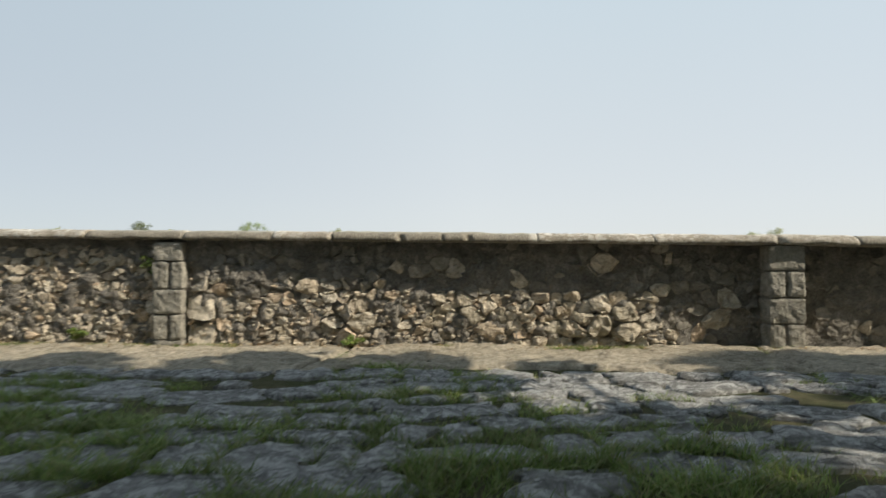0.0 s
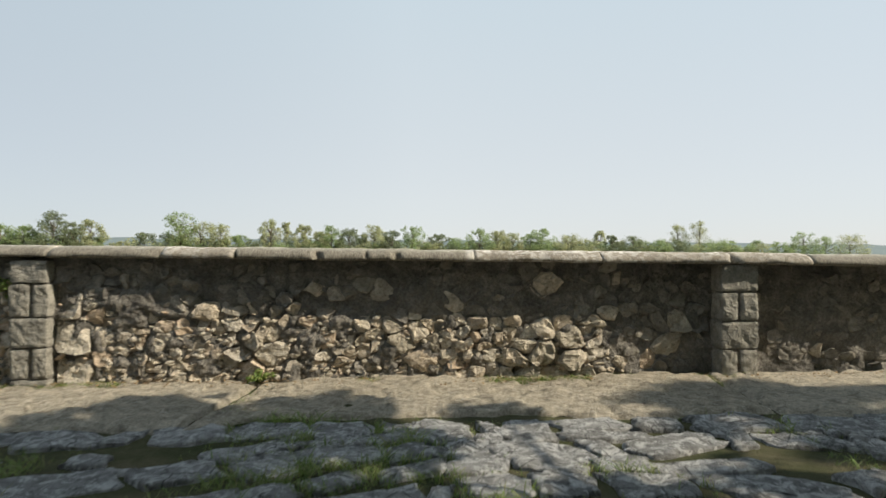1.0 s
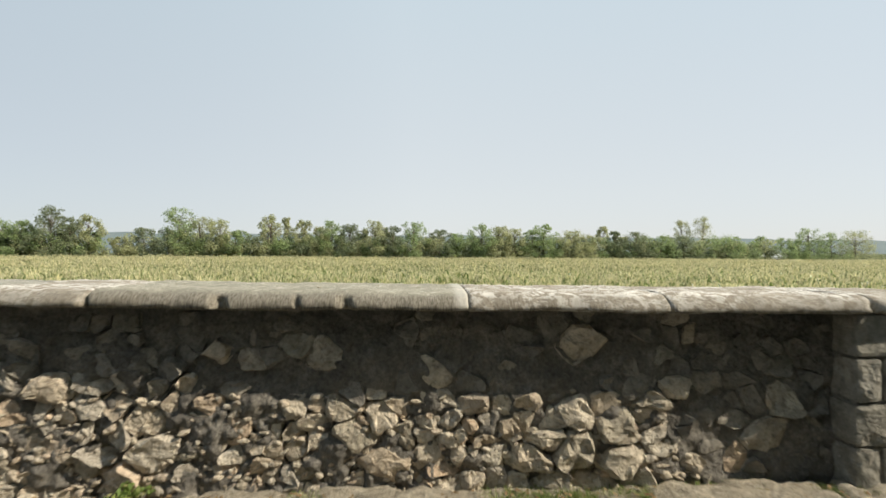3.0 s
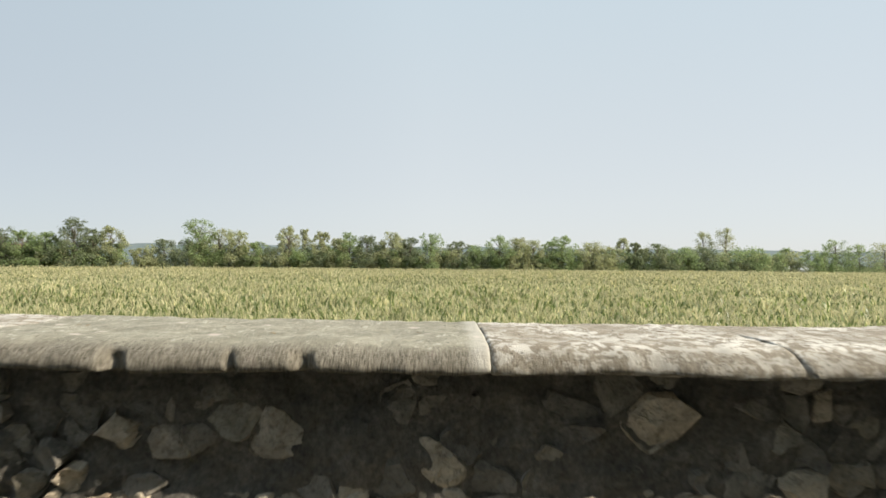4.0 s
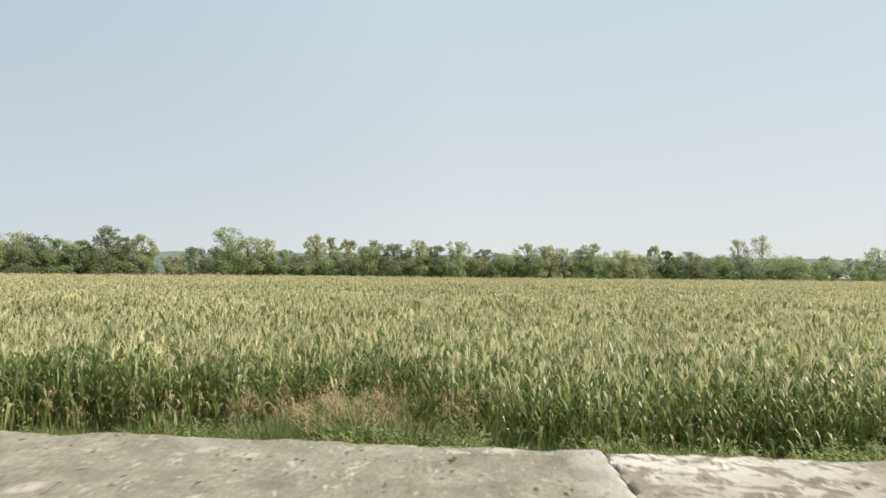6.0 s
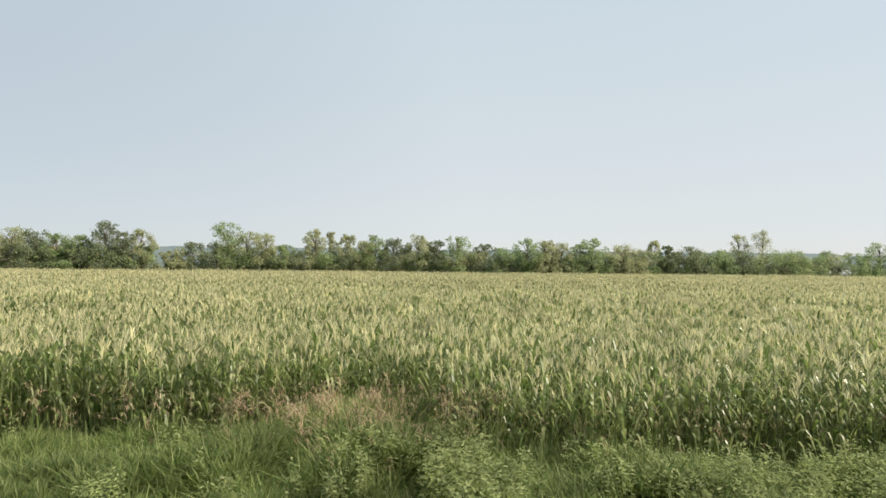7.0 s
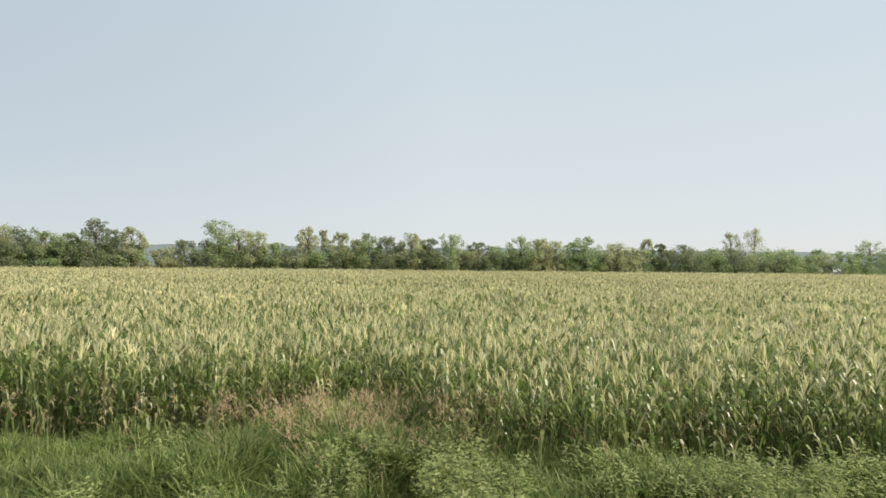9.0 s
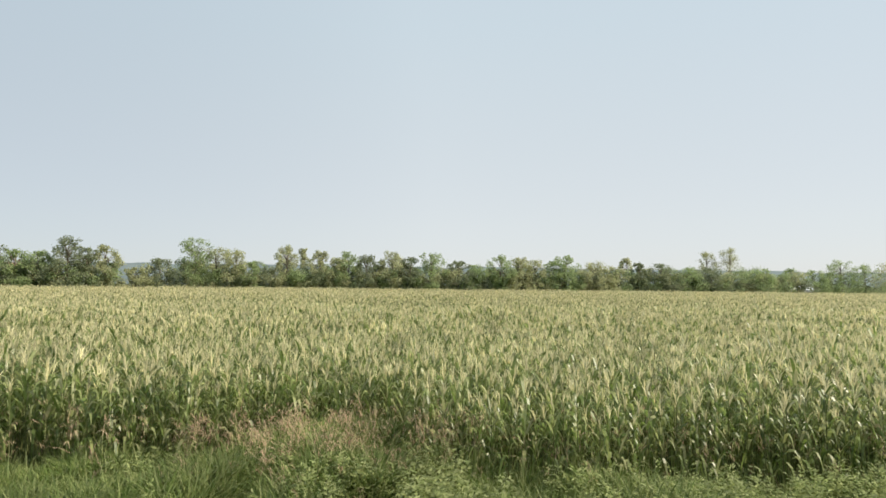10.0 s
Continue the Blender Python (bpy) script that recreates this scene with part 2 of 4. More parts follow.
STRAW = leaf_material("dry leaf litter", [(0.22, 0.14, 0.07), (0.32, 0.23, 0.12), (0.16, 0.10, 0.06)], 0.15, 0.8, 0.1)
# foliage tones lightened, with extra blue, to imitate haze over the hedge line
FOLIAGE_DARK = leaf_material("dark green foliage", [(0.20, 0.235, 0.14), (0.24, 0.275, 0.16), (0.29, 0.32, 0.19)], 0.6, 0.6, 0.2, 0.7)
FOLIAGE = leaf_material("green foliage", [(0.28, 0.355, 0.165), (0.33, 0.405, 0.19), (0.38, 0.45, 0.225)], 0.6, 0.6, 0.2, 0.7)
FOLIAGE_PALE = leaf_material("yellow-green foliage", [(0.39, 0.41, 0.22), (0.44, 0.455, 0.255), (0.50, 0.50, 0.30)], 0.6, 0.6, 0.2, 0.7)


def plain_material(name, tones, scale, rough=0.8):
    m, nt = blank(name)
    p = place(nt)
    col = ramp(nt, grain(nt, p, scale, 6, 0.6), (0.3, tones[0]), (0.7, tones[1]))
    finish(nt, surface(nt, col, rough, relief(nt, grain(nt, p, scale * 4, 5, 0.6), 0.5, 0.02)))
    return m


BARK = plain_material("bark", [(0.10, 0.08, 0.06), (0.20, 0.17, 0.13)], 5)
STALK = plain_material("maize stalk", [(0.14, 0.17, 0.06), (0.22, 0.22, 0.10)], 4)
# bluish grey stands in for the haze in front of the far woods
HAZY_HILL = plain_material("wooded hills", [(0.13, 0.165, 0.17), (0.16, 0.195, 0.195)], 0.03, 1.0)
RENDERED = plain_material("pale rendered wall", [(0.62, 0.60, 0.56), (0.72, 0.70, 0.66)], 0.5)
RENDERED_OLD = plain_material("old stained render", [(0.28, 0.25, 0.20), (0.36, 0.33, 0.27)], 0.7)
SHEET_ROOF = plain_material("white sheet roof", [(0.42, 0.44, 0.45), (0.52, 0.53, 0.54)], 0.5, 0.6)
TILE_ROOF = plain_material("red tile roof", [(0.30, 0.14, 0.09), (0.42, 0.22, 0.15)], 0.8)
DARK = plain_material("dark opening", [(0.03, 0.03, 0.03), (0.05, 0.05, 0.05)], 1.0)


# ---- mesh helpers ----
def hashed(i, j, k):
    v = np.sin(i * 127.1 + j * 311.7 + k * 74.7) * 43758.5453
    return v - np.floor(v)


def wave3(p):
    """Smooth value noise, 0 to 1, for an array of places."""
    p = np.asarray(p, float)
    b = np.floor(p)
    f = p - b
    f = f * f * (3 - 2 * f)
    total = 0
    for dx in (0, 1):
        for dy in (0, 1):
            for dz in (0, 1):
                w = (f[..., 0] if dx else 1 - f[..., 0]) * (f[..., 1] if dy else 1 - f[..., 1]) * (f[..., 2] if dz else 1 - f[..., 2])
                total = total + w * hashed(b[..., 0] + dx, b[..., 1] + dy, b[..., 2] + dz)
    return total


def rough3(p, octaves=4):
    p = np.asarray(p, float)
    return sum((wave3(p * 2 ** o + 17.3 * o) - 0.5) * 0.5 ** o for o in range(octaves))


def mesh_of(name, verts, faces, mats, index=None, smooth=False):
    """A mesh from arrays: faces is an (n, 3) or (n, 4) array, index the material of each face."""
    me = bpy.data.meshes.new(name)
    verts, faces = np.asarray(verts, np.float32), np.asarray(faces, np.int32)
    n, k = faces.shape
    me.vertices.add(len(verts))
    me.vertices.foreach_set("co", verts.ravel())
    me.loops.add(n * k)
    me.loops.foreach_set("vertex_index", faces.ravel())
    me.polygons.add(n)
    me.polygons.foreach_set("loop_start", np.arange(0, n * k, k, dtype=np.int32))
    for m in mats:
        me.materials.append(m)
    if index is not None:
        me.polygons.foreach_set("material_index", np.asarray(index, np.int32))
    me.polygons.foreach_set("use_smooth", np.full(n, smooth))
    me.update(calc_edges=True)
    me.validate()
    return me


def part(name, data, material, parent, label=""):
    """Links a bmesh, or a finished mesh, as one object under its thing."""
    if isinstance(data, bmesh.types.BMesh):
        me = bpy.data.meshes.new(name)
        data.normal_update()
        data.to_mesh(me)
        data.free()
        me.materials.append(material)
        data = me
    ob = new(name, data)
    ob.parent = parent
    return tagged(ob, label)


def box(x0, x1, y0, y1, z0, z1, bevel=0.0, cuts=0):
    bm = bmesh.new()
    bmesh.ops.create_cube(bm, size=1)
    for v in bm.verts:
        v.co = ((x0 + x1) / 2 + v.co.x * (x1 - x0), (y0 + y1) / 2 + v.co.y * (y1 - y0), (z0 + z1) / 2 + v.co.z * (z1 - z0))
    if bevel:
        bmesh.ops.bevel(bm, geom=bm.edges[:], offset=bevel, segments=2, affect="EDGES", profile=0.6)
    if cuts:
        bmesh.ops.subdivide_edges(bm, edges=[e for e in bm.edges if e.calc_length() > 0.05], cuts=cuts, use_grid_fill=True)
    return bm


def field_z(x, y):
    return -4.0 - 0.012 * np.clip(x, -250, 250) + 0.0045 * np.clip(np.asarray(y, float) - 18, 0, 242)


def many(variants, spots, turn, size, which):
    """Copies of small meshes, (verts, quads, index), joined: one array of verts, quads and material indices."""
    vs, fs, ms, base = [], [], [], 0
    for i, (v, f, m) in enumerate(variants):
        sel = which == i
        n = int(sel.sum())
        if not n:
            continue
        c, s = np.cos(turn[sel]), np.sin(turn[sel])
        w = np.asarray(v)[None] * size[sel][:, None, None]
        x = w[..., 0] * c[:, None] - w[..., 1] * s[:, None]
        y = w[..., 0] * s[:, None] + w[..., 1] * c[:, None]
        out = np.stack([x, y, w[..., 2]], -1) + spots[sel][:, None]
        vs.append(out.reshape(-1, 3))
        fs.append((np.asarray(f)[None] + base + np.arange(n)[:, None, None] * len(v)).reshape(-1, len(f[0])))
        ms.append(np.tile(m, n))
        base += n * len(v)
    return np.concatenate(vs), np.concatenate(fs), np.concatenate(ms)


# ---- ground: one sheet, with the drop behind the wall ----
def build_ground():
    ys = np.concatenate([[-400, -60, -20], np.arange(-9, 0.41, 0.4), [0.5], [0.55, 3, 8, 18, 40, 90, 160, 260, 400, 800, 1600, 3500]])
    xs = np.concatenate([[-3500, -1200, -250, -90, -30], np.arange(-10, 10.1, 0.5), [30, 90, 250, 1200, 3500]])
    X, Y = np.meshgrid(xs, ys)
    Z = np.where(Y <= 0.5, -0.035 + 0.02 * rough3(np.stack([X, Y, 0 * X], -1) * 1.3, 2), field_z(X, Y))
    n = len(xs)
    i = (np.arange(len(ys) - 1)[:, None] * n + np.arange(n - 1)).ravel()
    faces = np.stack([i, i + 1, i + 1 + n, i + n], -1)
    idx = (np.repeat(ys[:-1], n - 1) > 0.49).astype(int)
    me = mesh_of("ground", np.stack([X, Y, Z], -1).reshape(-1, 3), faces, [SOIL, MEADOW], idx, True)
    return tagged(new("ground", me), "bare courtyard soil falling behind the wall to farmland", "ground", kind="structure")


GROUND = build_ground()

# ---- boundary wall ----
SPANS = [(-10.0, -4.03), (-3.61, 3.05), (3.465, 10.0)]


def face(x):
    """Where the front of the rubble lies; the coping's shade reaches lower where it lies deeper."""
    return np.interp(x, [-10, -4.1, -3.6, -3.4, -2.67, -1.25, -0.33, 0.6, 1.75, 2.1, 2.4, 3.0, 3.5, 10], [0.07, 0.08, 0.085, 0.075, 0.088, 0.13, 0.152, 0.155, 0.15, 0.19, 0.21, 0.22, 0.22, 0.27])


def mortar_shade_line(x):
    """Above this height mortar lies flush over most stones, and they take shade-dark tones."""
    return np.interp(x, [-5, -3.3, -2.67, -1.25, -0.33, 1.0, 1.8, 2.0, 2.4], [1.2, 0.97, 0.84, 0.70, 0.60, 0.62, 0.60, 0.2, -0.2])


def top_z(x):
    return 1.320 - 0.016 * np.asarray(x, float)


def build_wall_core():
    """Mortar core with an uneven front, from the field's level up to the coping."""
    xs = np.concatenate([np.arange(-10, -4.1, 0.03), np.arange(-4.1, 3.5, 0.014), np.arange(3.5, 10.01, 0.04)])
    zs = np.concatenate([[-4.3], np.arange(-0.06, 1.161, 0.015), [1.2]])
    X, Z = np.meshgrid(xs, zs)
    top = top_z(X) - 0.10
    Zt = np.where(Z > 0, Z / 1.2 * top, Z)
    P = np.stack([X * 5, 0 * X, Zt * 5], -1)
    low = np.clip((mortar_shade_line(X) - Zt) * 6.0 + 0.3, 0, 1)
    Y = face(X) + 0.004 + 0.003 * low + 0.05 * rough3(P * 0.7, 3) + (0.035 + 0.05 * low) * rough3(P * 2.0 + 7, 5)
    front = np.stack([X, Y, Zt], -1).reshape(-1, 3)
    n, m = len(xs), len(zs)
    i = (np.arange(m - 1)[:, None] * n + np.arange(n - 1)).ravel()
    faces = [np.stack([i, i + 1, i + 1 + n, i + n], -1)]
    rear = np.array([[-10, 0.88, -4.3], [10, 0.88, -4.3], [10, 0.88, float(top_z(10)) - 0.1], [-10, 0.88, float(top_z(-10)) - 0.1]])
    b = len(front)
    faces.append(np.array([[b + 1, b, b + 3, b + 2]]))
    j = np.arange(n - 1) + (m - 1) * n
    edge = np.array([[0, b, b + 1, n - 1], [(m - 1) * n, (m - 1) * n + n - 1, b + 2, b + 3]])
    faces.append(edge)
    me = mesh_of("wall_south", np.concatenate([front, rear]), np.concatenate(faces), [MORTAR], None, True)
    return tagged(new("wall_south", me), "weathered rubble stone boundary wall with crumbling lime mortar", "wall", kind="structure")


WALL = build_wall_core()


# ---- coping slabs ----
NOTCHES = [(-1.03, 0.055, 0.07), (-0.55, 0.022, 0.05), (-0.25, 0.05, 0.06), (-1.84, 0.02, 0.05), (3.17, 0.06, 0.06), (-2.6, 0.05, 0.02)]


def build_coping(x0, x1, lift, material, step, seed, label):
    th = 0.118
    yf, r = -0.065, 0.092
    n_top = max(6, int(1.0 / step / 1.4))
    prof = [(1.0, -th), (1.0, -th * 0.5), (1.0, -0.012), (0.985, 0.0)]
    prof += [(0.985 - (0.985 - yf - 2.2 * r) * t, 0.0) for t in np.linspace(0, 1, n_top)[1:]]
    prof += [(yf + 2.2 * r - 2.2 * r * math.sin(a), -r * 1.1 * (1 - math.cos(a))) for a in np.linspace(0, math.pi / 2, 8)[1:]]
    prof += [(yf + 0.012, -th * 0.95), (yf + 0.04, -th), (0.4, -th)]
    prof = np.array(prof)
    xs = np.linspace(x0 + 0.002, x1 - 0.002, max(6, int((x1 - x0) / step)))
    X, K = np.meshgrid(xs, np.arange(len(prof)), indexing="ij")
    Y, Z = prof[K, 0].copy(), prof[K, 1].copy()
    P = np.stack([X, Y, Z * 2], -1)
    front = np.clip((0.12 - Y) / 0.15, 0, 1)
    flute = np.sin(X * 420 + 3 * np.sin(X * 31)) * 0.0016 * (1 if lift > 0.005 else 0.2)
    Y += front * (0.035 * rough3(P * np.array([4, 4, 8]) + seed, 4) + flute)
    Z += 0.016 * rough3(P * 3 + seed + 5, 3) + 0.008 * rough3(P * 16 + seed, 2)
    Y += (Y > 0.9) * (0.009 * rough3(P * 3 + seed + 9, 3) + np.clip(0.024 * (0.5 - X), 0, 0.14))
    for xn, w, d in NOTCHES:
        bite = np.clip(1 - np.abs(X - xn + (Z + 0.06) * 0.35) / w, 0, 1) ** 0.5
        Y += bite * d * front * np.clip((-Z - 0.025) / 0.04, 0, 1)
    end = np.minimum(X - x0, x1 - X)
    round_off = np.clip(1 - end / 0.016, 0, 1)
    Z -= 0.006 * round_off ** 2 * (Z > -th * 0.5)
    Y += 0.02 * round_off ** 2 * front
    Z += top_z(X) + lift
    n, k = X.shape
    verts = np.stack([X, Y, Z], -1).reshape(-1, 3)
    i = (np.arange(n - 1)[:, None] * k + np.arange(k)).ravel()
    j = (np.arange(n - 1)[:, None] * k + (np.arange(k) + 1) % k).ravel()
    faces = np.stack([i, j, j + k, i + k], -1)
    a, b = verts[:k].mean(0), verts[-k:].mean(0)
    q = len(verts)
    ring = np.arange(k)
    nxt = (ring + 1) % k
    caps = np.concatenate([np.stack([nxt, ring, np.full(k, q), np.full(k, q)], -1), np.stack([ring, nxt, np.full(k, q + 1), np.full(k, q + 1)], -1) + np.array([(n - 1) * k, (n - 1) * k, 0, 0])])
    me = bpy.data.meshes.new("coping_stone")
    me.from_pydata(np.concatenate([verts, [a, b]]).tolist(), [], faces.tolist() + [f[:3].tolist() for f in caps])
    me.materials.append(material)
    me.polygons.foreach_set("use_smooth", np.full(len(me.polygons), True))
    me.update()
    part("coping_stone", me, material, WALL, label)


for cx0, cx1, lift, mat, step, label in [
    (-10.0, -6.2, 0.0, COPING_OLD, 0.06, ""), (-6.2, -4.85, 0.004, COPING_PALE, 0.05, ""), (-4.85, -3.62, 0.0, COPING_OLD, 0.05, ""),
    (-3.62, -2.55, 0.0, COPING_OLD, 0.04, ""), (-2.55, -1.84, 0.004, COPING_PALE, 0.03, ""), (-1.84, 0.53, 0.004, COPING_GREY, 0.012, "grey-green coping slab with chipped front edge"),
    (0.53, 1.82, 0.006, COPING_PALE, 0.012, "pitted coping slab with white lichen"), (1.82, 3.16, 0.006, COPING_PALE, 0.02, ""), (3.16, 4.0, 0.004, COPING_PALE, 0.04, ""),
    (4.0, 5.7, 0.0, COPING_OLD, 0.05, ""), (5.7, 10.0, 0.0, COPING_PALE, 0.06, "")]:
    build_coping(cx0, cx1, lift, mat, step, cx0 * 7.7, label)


# ---- pillars ----
def build_pillar(x0, x1, courses, front, label):
    root = tagged(new("pillar"), label, "pillar", "pillars of the wall")
    root.location = ((x0 + x1) / 2, 0.1, 0)
    mid = (x0 + x1) / 2
    rg = np.random.default_rng(int(abs(x0) * 100))
    for n, (z0, z1) in enumerate(zip(courses[:-1], courses[1:])):
        if z1 - z0 < 0.1:
            runs = [(x0 - 0.01, x1 + 0.01)]
        elif (len(courses) - 2 - n) % 2 == 0:
            runs = [(x0, x1)]
        else:
            split = mid + rg.uniform(-0.015, 0.03)
            runs = [(x0, split - 0.008), (split + 0.008, x1)]
        for a, b in runs:
            a, b = a + rg.uniform(0, 0.014), b - rg.uniform(0, 0.014)
            bm = box(a - root.location.x, b - root.location.x, front - 0.1 + rg.uniform(-0.008, 0.008), 0.22, z0 + 0.006, z1 - 0.006, 0.03, 7)
            for v in bm.verts:
                q = np.array([v.co.x + root.location.x, v.co.y, v.co.z])
                v.co.y += float(0.020 * rough3(q * 12 + x0, 4)) + 0.02 * max(0.0, float(rough3(q * 21 + 3, 2)) - 0.16)
                v.co.x += float(0.012 * rough3(q * 11 + 40, 3))
                v.co.z += float(0.010 * rough3(q * 9 + 70, 3))
            part("block", bm, BLOCK, root)
    # mortar bed behind the joints
    bm = box(x0 + 0.02 - root.location.x, x1 - 0.02 - root.location.x, front - 0.07, 0.2, courses[0], courses[-1])
    part("mortar_bed", bm, MORTAR, root)
    return root


build_pillar(-4.01, -3.63, [-0.06, 0.072, 0.378, 0.675, 1.007, 1.235], -0.035, "square pillar of grey cut stone blocks built into the wall")
build_pillar(3.06, 3.455, [-0.06, 0.283, 0.57, 0.87, 1.16], 0.0, "square pillar of pitted cut stone blocks built into the wall")


# ---- rubble stones ----
def rock_shape(seed, fineness=2):
    rg = np.random.default_rng(seed)
    bm = bmesh.new()
    bmesh.ops.create_icosphere(bm, subdivisions=fineness, radius=1)
    v = np.array([q.co[:] for q in bm.verts])
    f = np.array([[q.index for q in t.verts] for t in bm.faces])
    bm.free()
    for _ in range(12):
        d = rg.normal(size=3)
        d /= np.linalg.norm(d)
        v -= np.maximum(0, v @ d - rg.uniform(0.7, 1.05))[:, None] * d
    v *= (1 + 0.42 * rough3(v * 1.8 + seed * 3.1, 5) + 0.22 * rough3(v * 5.0 + seed, 4))[:, None]
    return v / np.abs(v).max(0), f


CHIPS = [rock_shape(40 + q) for q in range(8)]

# single stones that stand out: x, height, half width, half height, how far they stand proud
BIG_STONES = [(-3.36, 0.45, 0.13, 0.16, 0.045), (-3.42, 0.83, 0.10, 0.19, 0.02), (-3.40, 0.14, 0.13, 0.13, 0.03), (-0.39, 0.905, 0.13, 0.08, 0.022), (0.30, 0.77, 0.14, 0.10, 0.03),
              (-2.15, 0.70, 0.17, 0.09, 0.05), (1.24, 0.27, 0.11, 0.16, 0.11), (2.60, 0.27, 0.21, 0.15, 0.03), (-0.01, 0.16, 0.17, 0.10, 0.05), (-1.49, 0.25, 0.18, 0.13, 0.045),
              (-1.74, 0.09, 0.14, 0.13, 0.05), (1.57, 0.17, 0.13, 0.10, 0.09), (1.25, 0.52, 0.13, 0.06, 0.09), (1.29, 0.95, 0.17, 0.11, 0.02), (-0.22, 0.40, 0.13, 0.085, 0.06),
              (1.55, 0.42, 0.10, 0.11, 0.085), (0.92, 0.20, 0.15, 0.10, 0.07), (2.66, 0.62, 0.13, 0.09, 0.022), (1.92, 0.66, 0.10, 0.05, 0.03), (-1.1, 0.93, 0.10, 0.07, 0.02)]


def stone_seeds(a, b, rg):
    found = [(x, z, p) for x, z, w, h, p in BIG_STONES if a < x < b]
    z = -0.01
    while z < 1.2:
        rh = rg.uniform(0.075, 0.15)
        x = a + rg.uniform(0, 0.12)
        while x < b:
            w = rg.uniform(0.07, 0.14) if rg.random() < 0.42 else rg.uniform(0.14, 0.29)
            cx, cz = x + w / 2, z + rh / 2 + rg.normal(0, 0.028)
            x += w
            if not any(((cx - q[0]) / (q[2] * 1.55)) ** 2 + ((cz - q[1]) / (q[3] * 1.6)) ** 2 < 1 for q in BIG_STONES):
                found.append((cx, cz, 0.0))
        z += rh
    return np.array(found)


def stone_outline(k, pts, a, b):
    """The stone's share of the wall between its neighbours, a little shrunk, with worn corners."""
    c = pts[k, :2]
    poly = [np.array(q) for q in ((a, -0.03), (b, -0.03), (b, 1.2), (a, 1.2))]
    d = pts[:, :2] - c
    for j in np.argsort((d ** 2).sum(1))[1:22]:
        n = d[j] * np.array([1.0, 1.5])
        lim = n @ (d[j] * 0.5)
        out = []
        for p, q in zip(poly, poly[1:] + poly[:1]):
            u, v = n @ (p - c) - lim, n @ (q - c) - lim
            if u <= 0:
                out.append(p)
            if (u < 0 < v) or (v < 0 < u):
                out.append(p + (q - p) * (u / (u - v)))
        poly = out
        if len(poly) < 3:
            return None, None
    poly = np.array(poly)
    mid = poly.mean(0)
    for _ in range(2):
        nxt = np.roll(poly, -1, 0)
        poly = np.stack([poly * 0.84 + nxt * 0.16, poly * 0.16 + nxt * 0.84], 1).reshape(-1, 2)
    o = poly - mid
    r = np.linalg.norm(o, axis=1)
    if r.max() < 0.03:
        return None, None
    o = o * np.clip(1 - 0.003 / np.maximum(r, 0.01), 0.6, 1)[:, None]
    if r.max() > 0.36:
        o *= 0.36 / r.max()
    return mid, o


def wall_stone(mid, o, proud, seed, rg):
    """One bedded stone: back, arris and uneven front, about its own middle."""
    n = len(o)
    slope = rg.normal(0, 0.26, 2)
    rings = []
    for k, y in ((1.03, 0.06), (1.0, 0.1 * proud), (0.92, -0.5 * proud), (0.72, -0.85 * proud), (0.40, -1.0 * proud)):
        ring = np.column_stack([o[:, 0] * k, np.full(n, y), o[:, 1] * k])
        w = np.column_stack([ring[:, 0] + mid[0], ring[:, 1] * 3, ring[:, 2] + mid[1]])
        ring[:, 0] += 0.052 * rough3(w * 13 + seed, 4)
        ring[:, 2] += 0.046 * rough3(w * 13 + seed + 50, 4)
        if y < 0:
            ring[:, 1] += ring[:, 0] * slope[0] * k + ring[:, 2] * slope[1] * k + (0.026 + 0.6 * proud) * rough3(w * 11 + seed + 9, 4)
        rings.append(ring)
    v = np.concatenate(rings + [[rings[-1].mean(0)]])
    i = np.arange(n)
    j = (i + 1) % n
    quads = [[int(r * n + i[t]), int(r * n + j[t]), int((r + 1) * n + j[t]), int((r + 1) * n + i[t])] for r in range(4) for t in range(n)]
    tris = [[int(4 * n + i[t]), int(4 * n + j[t]), 5 * n] for t in range(n)]
    return v, quads + tris


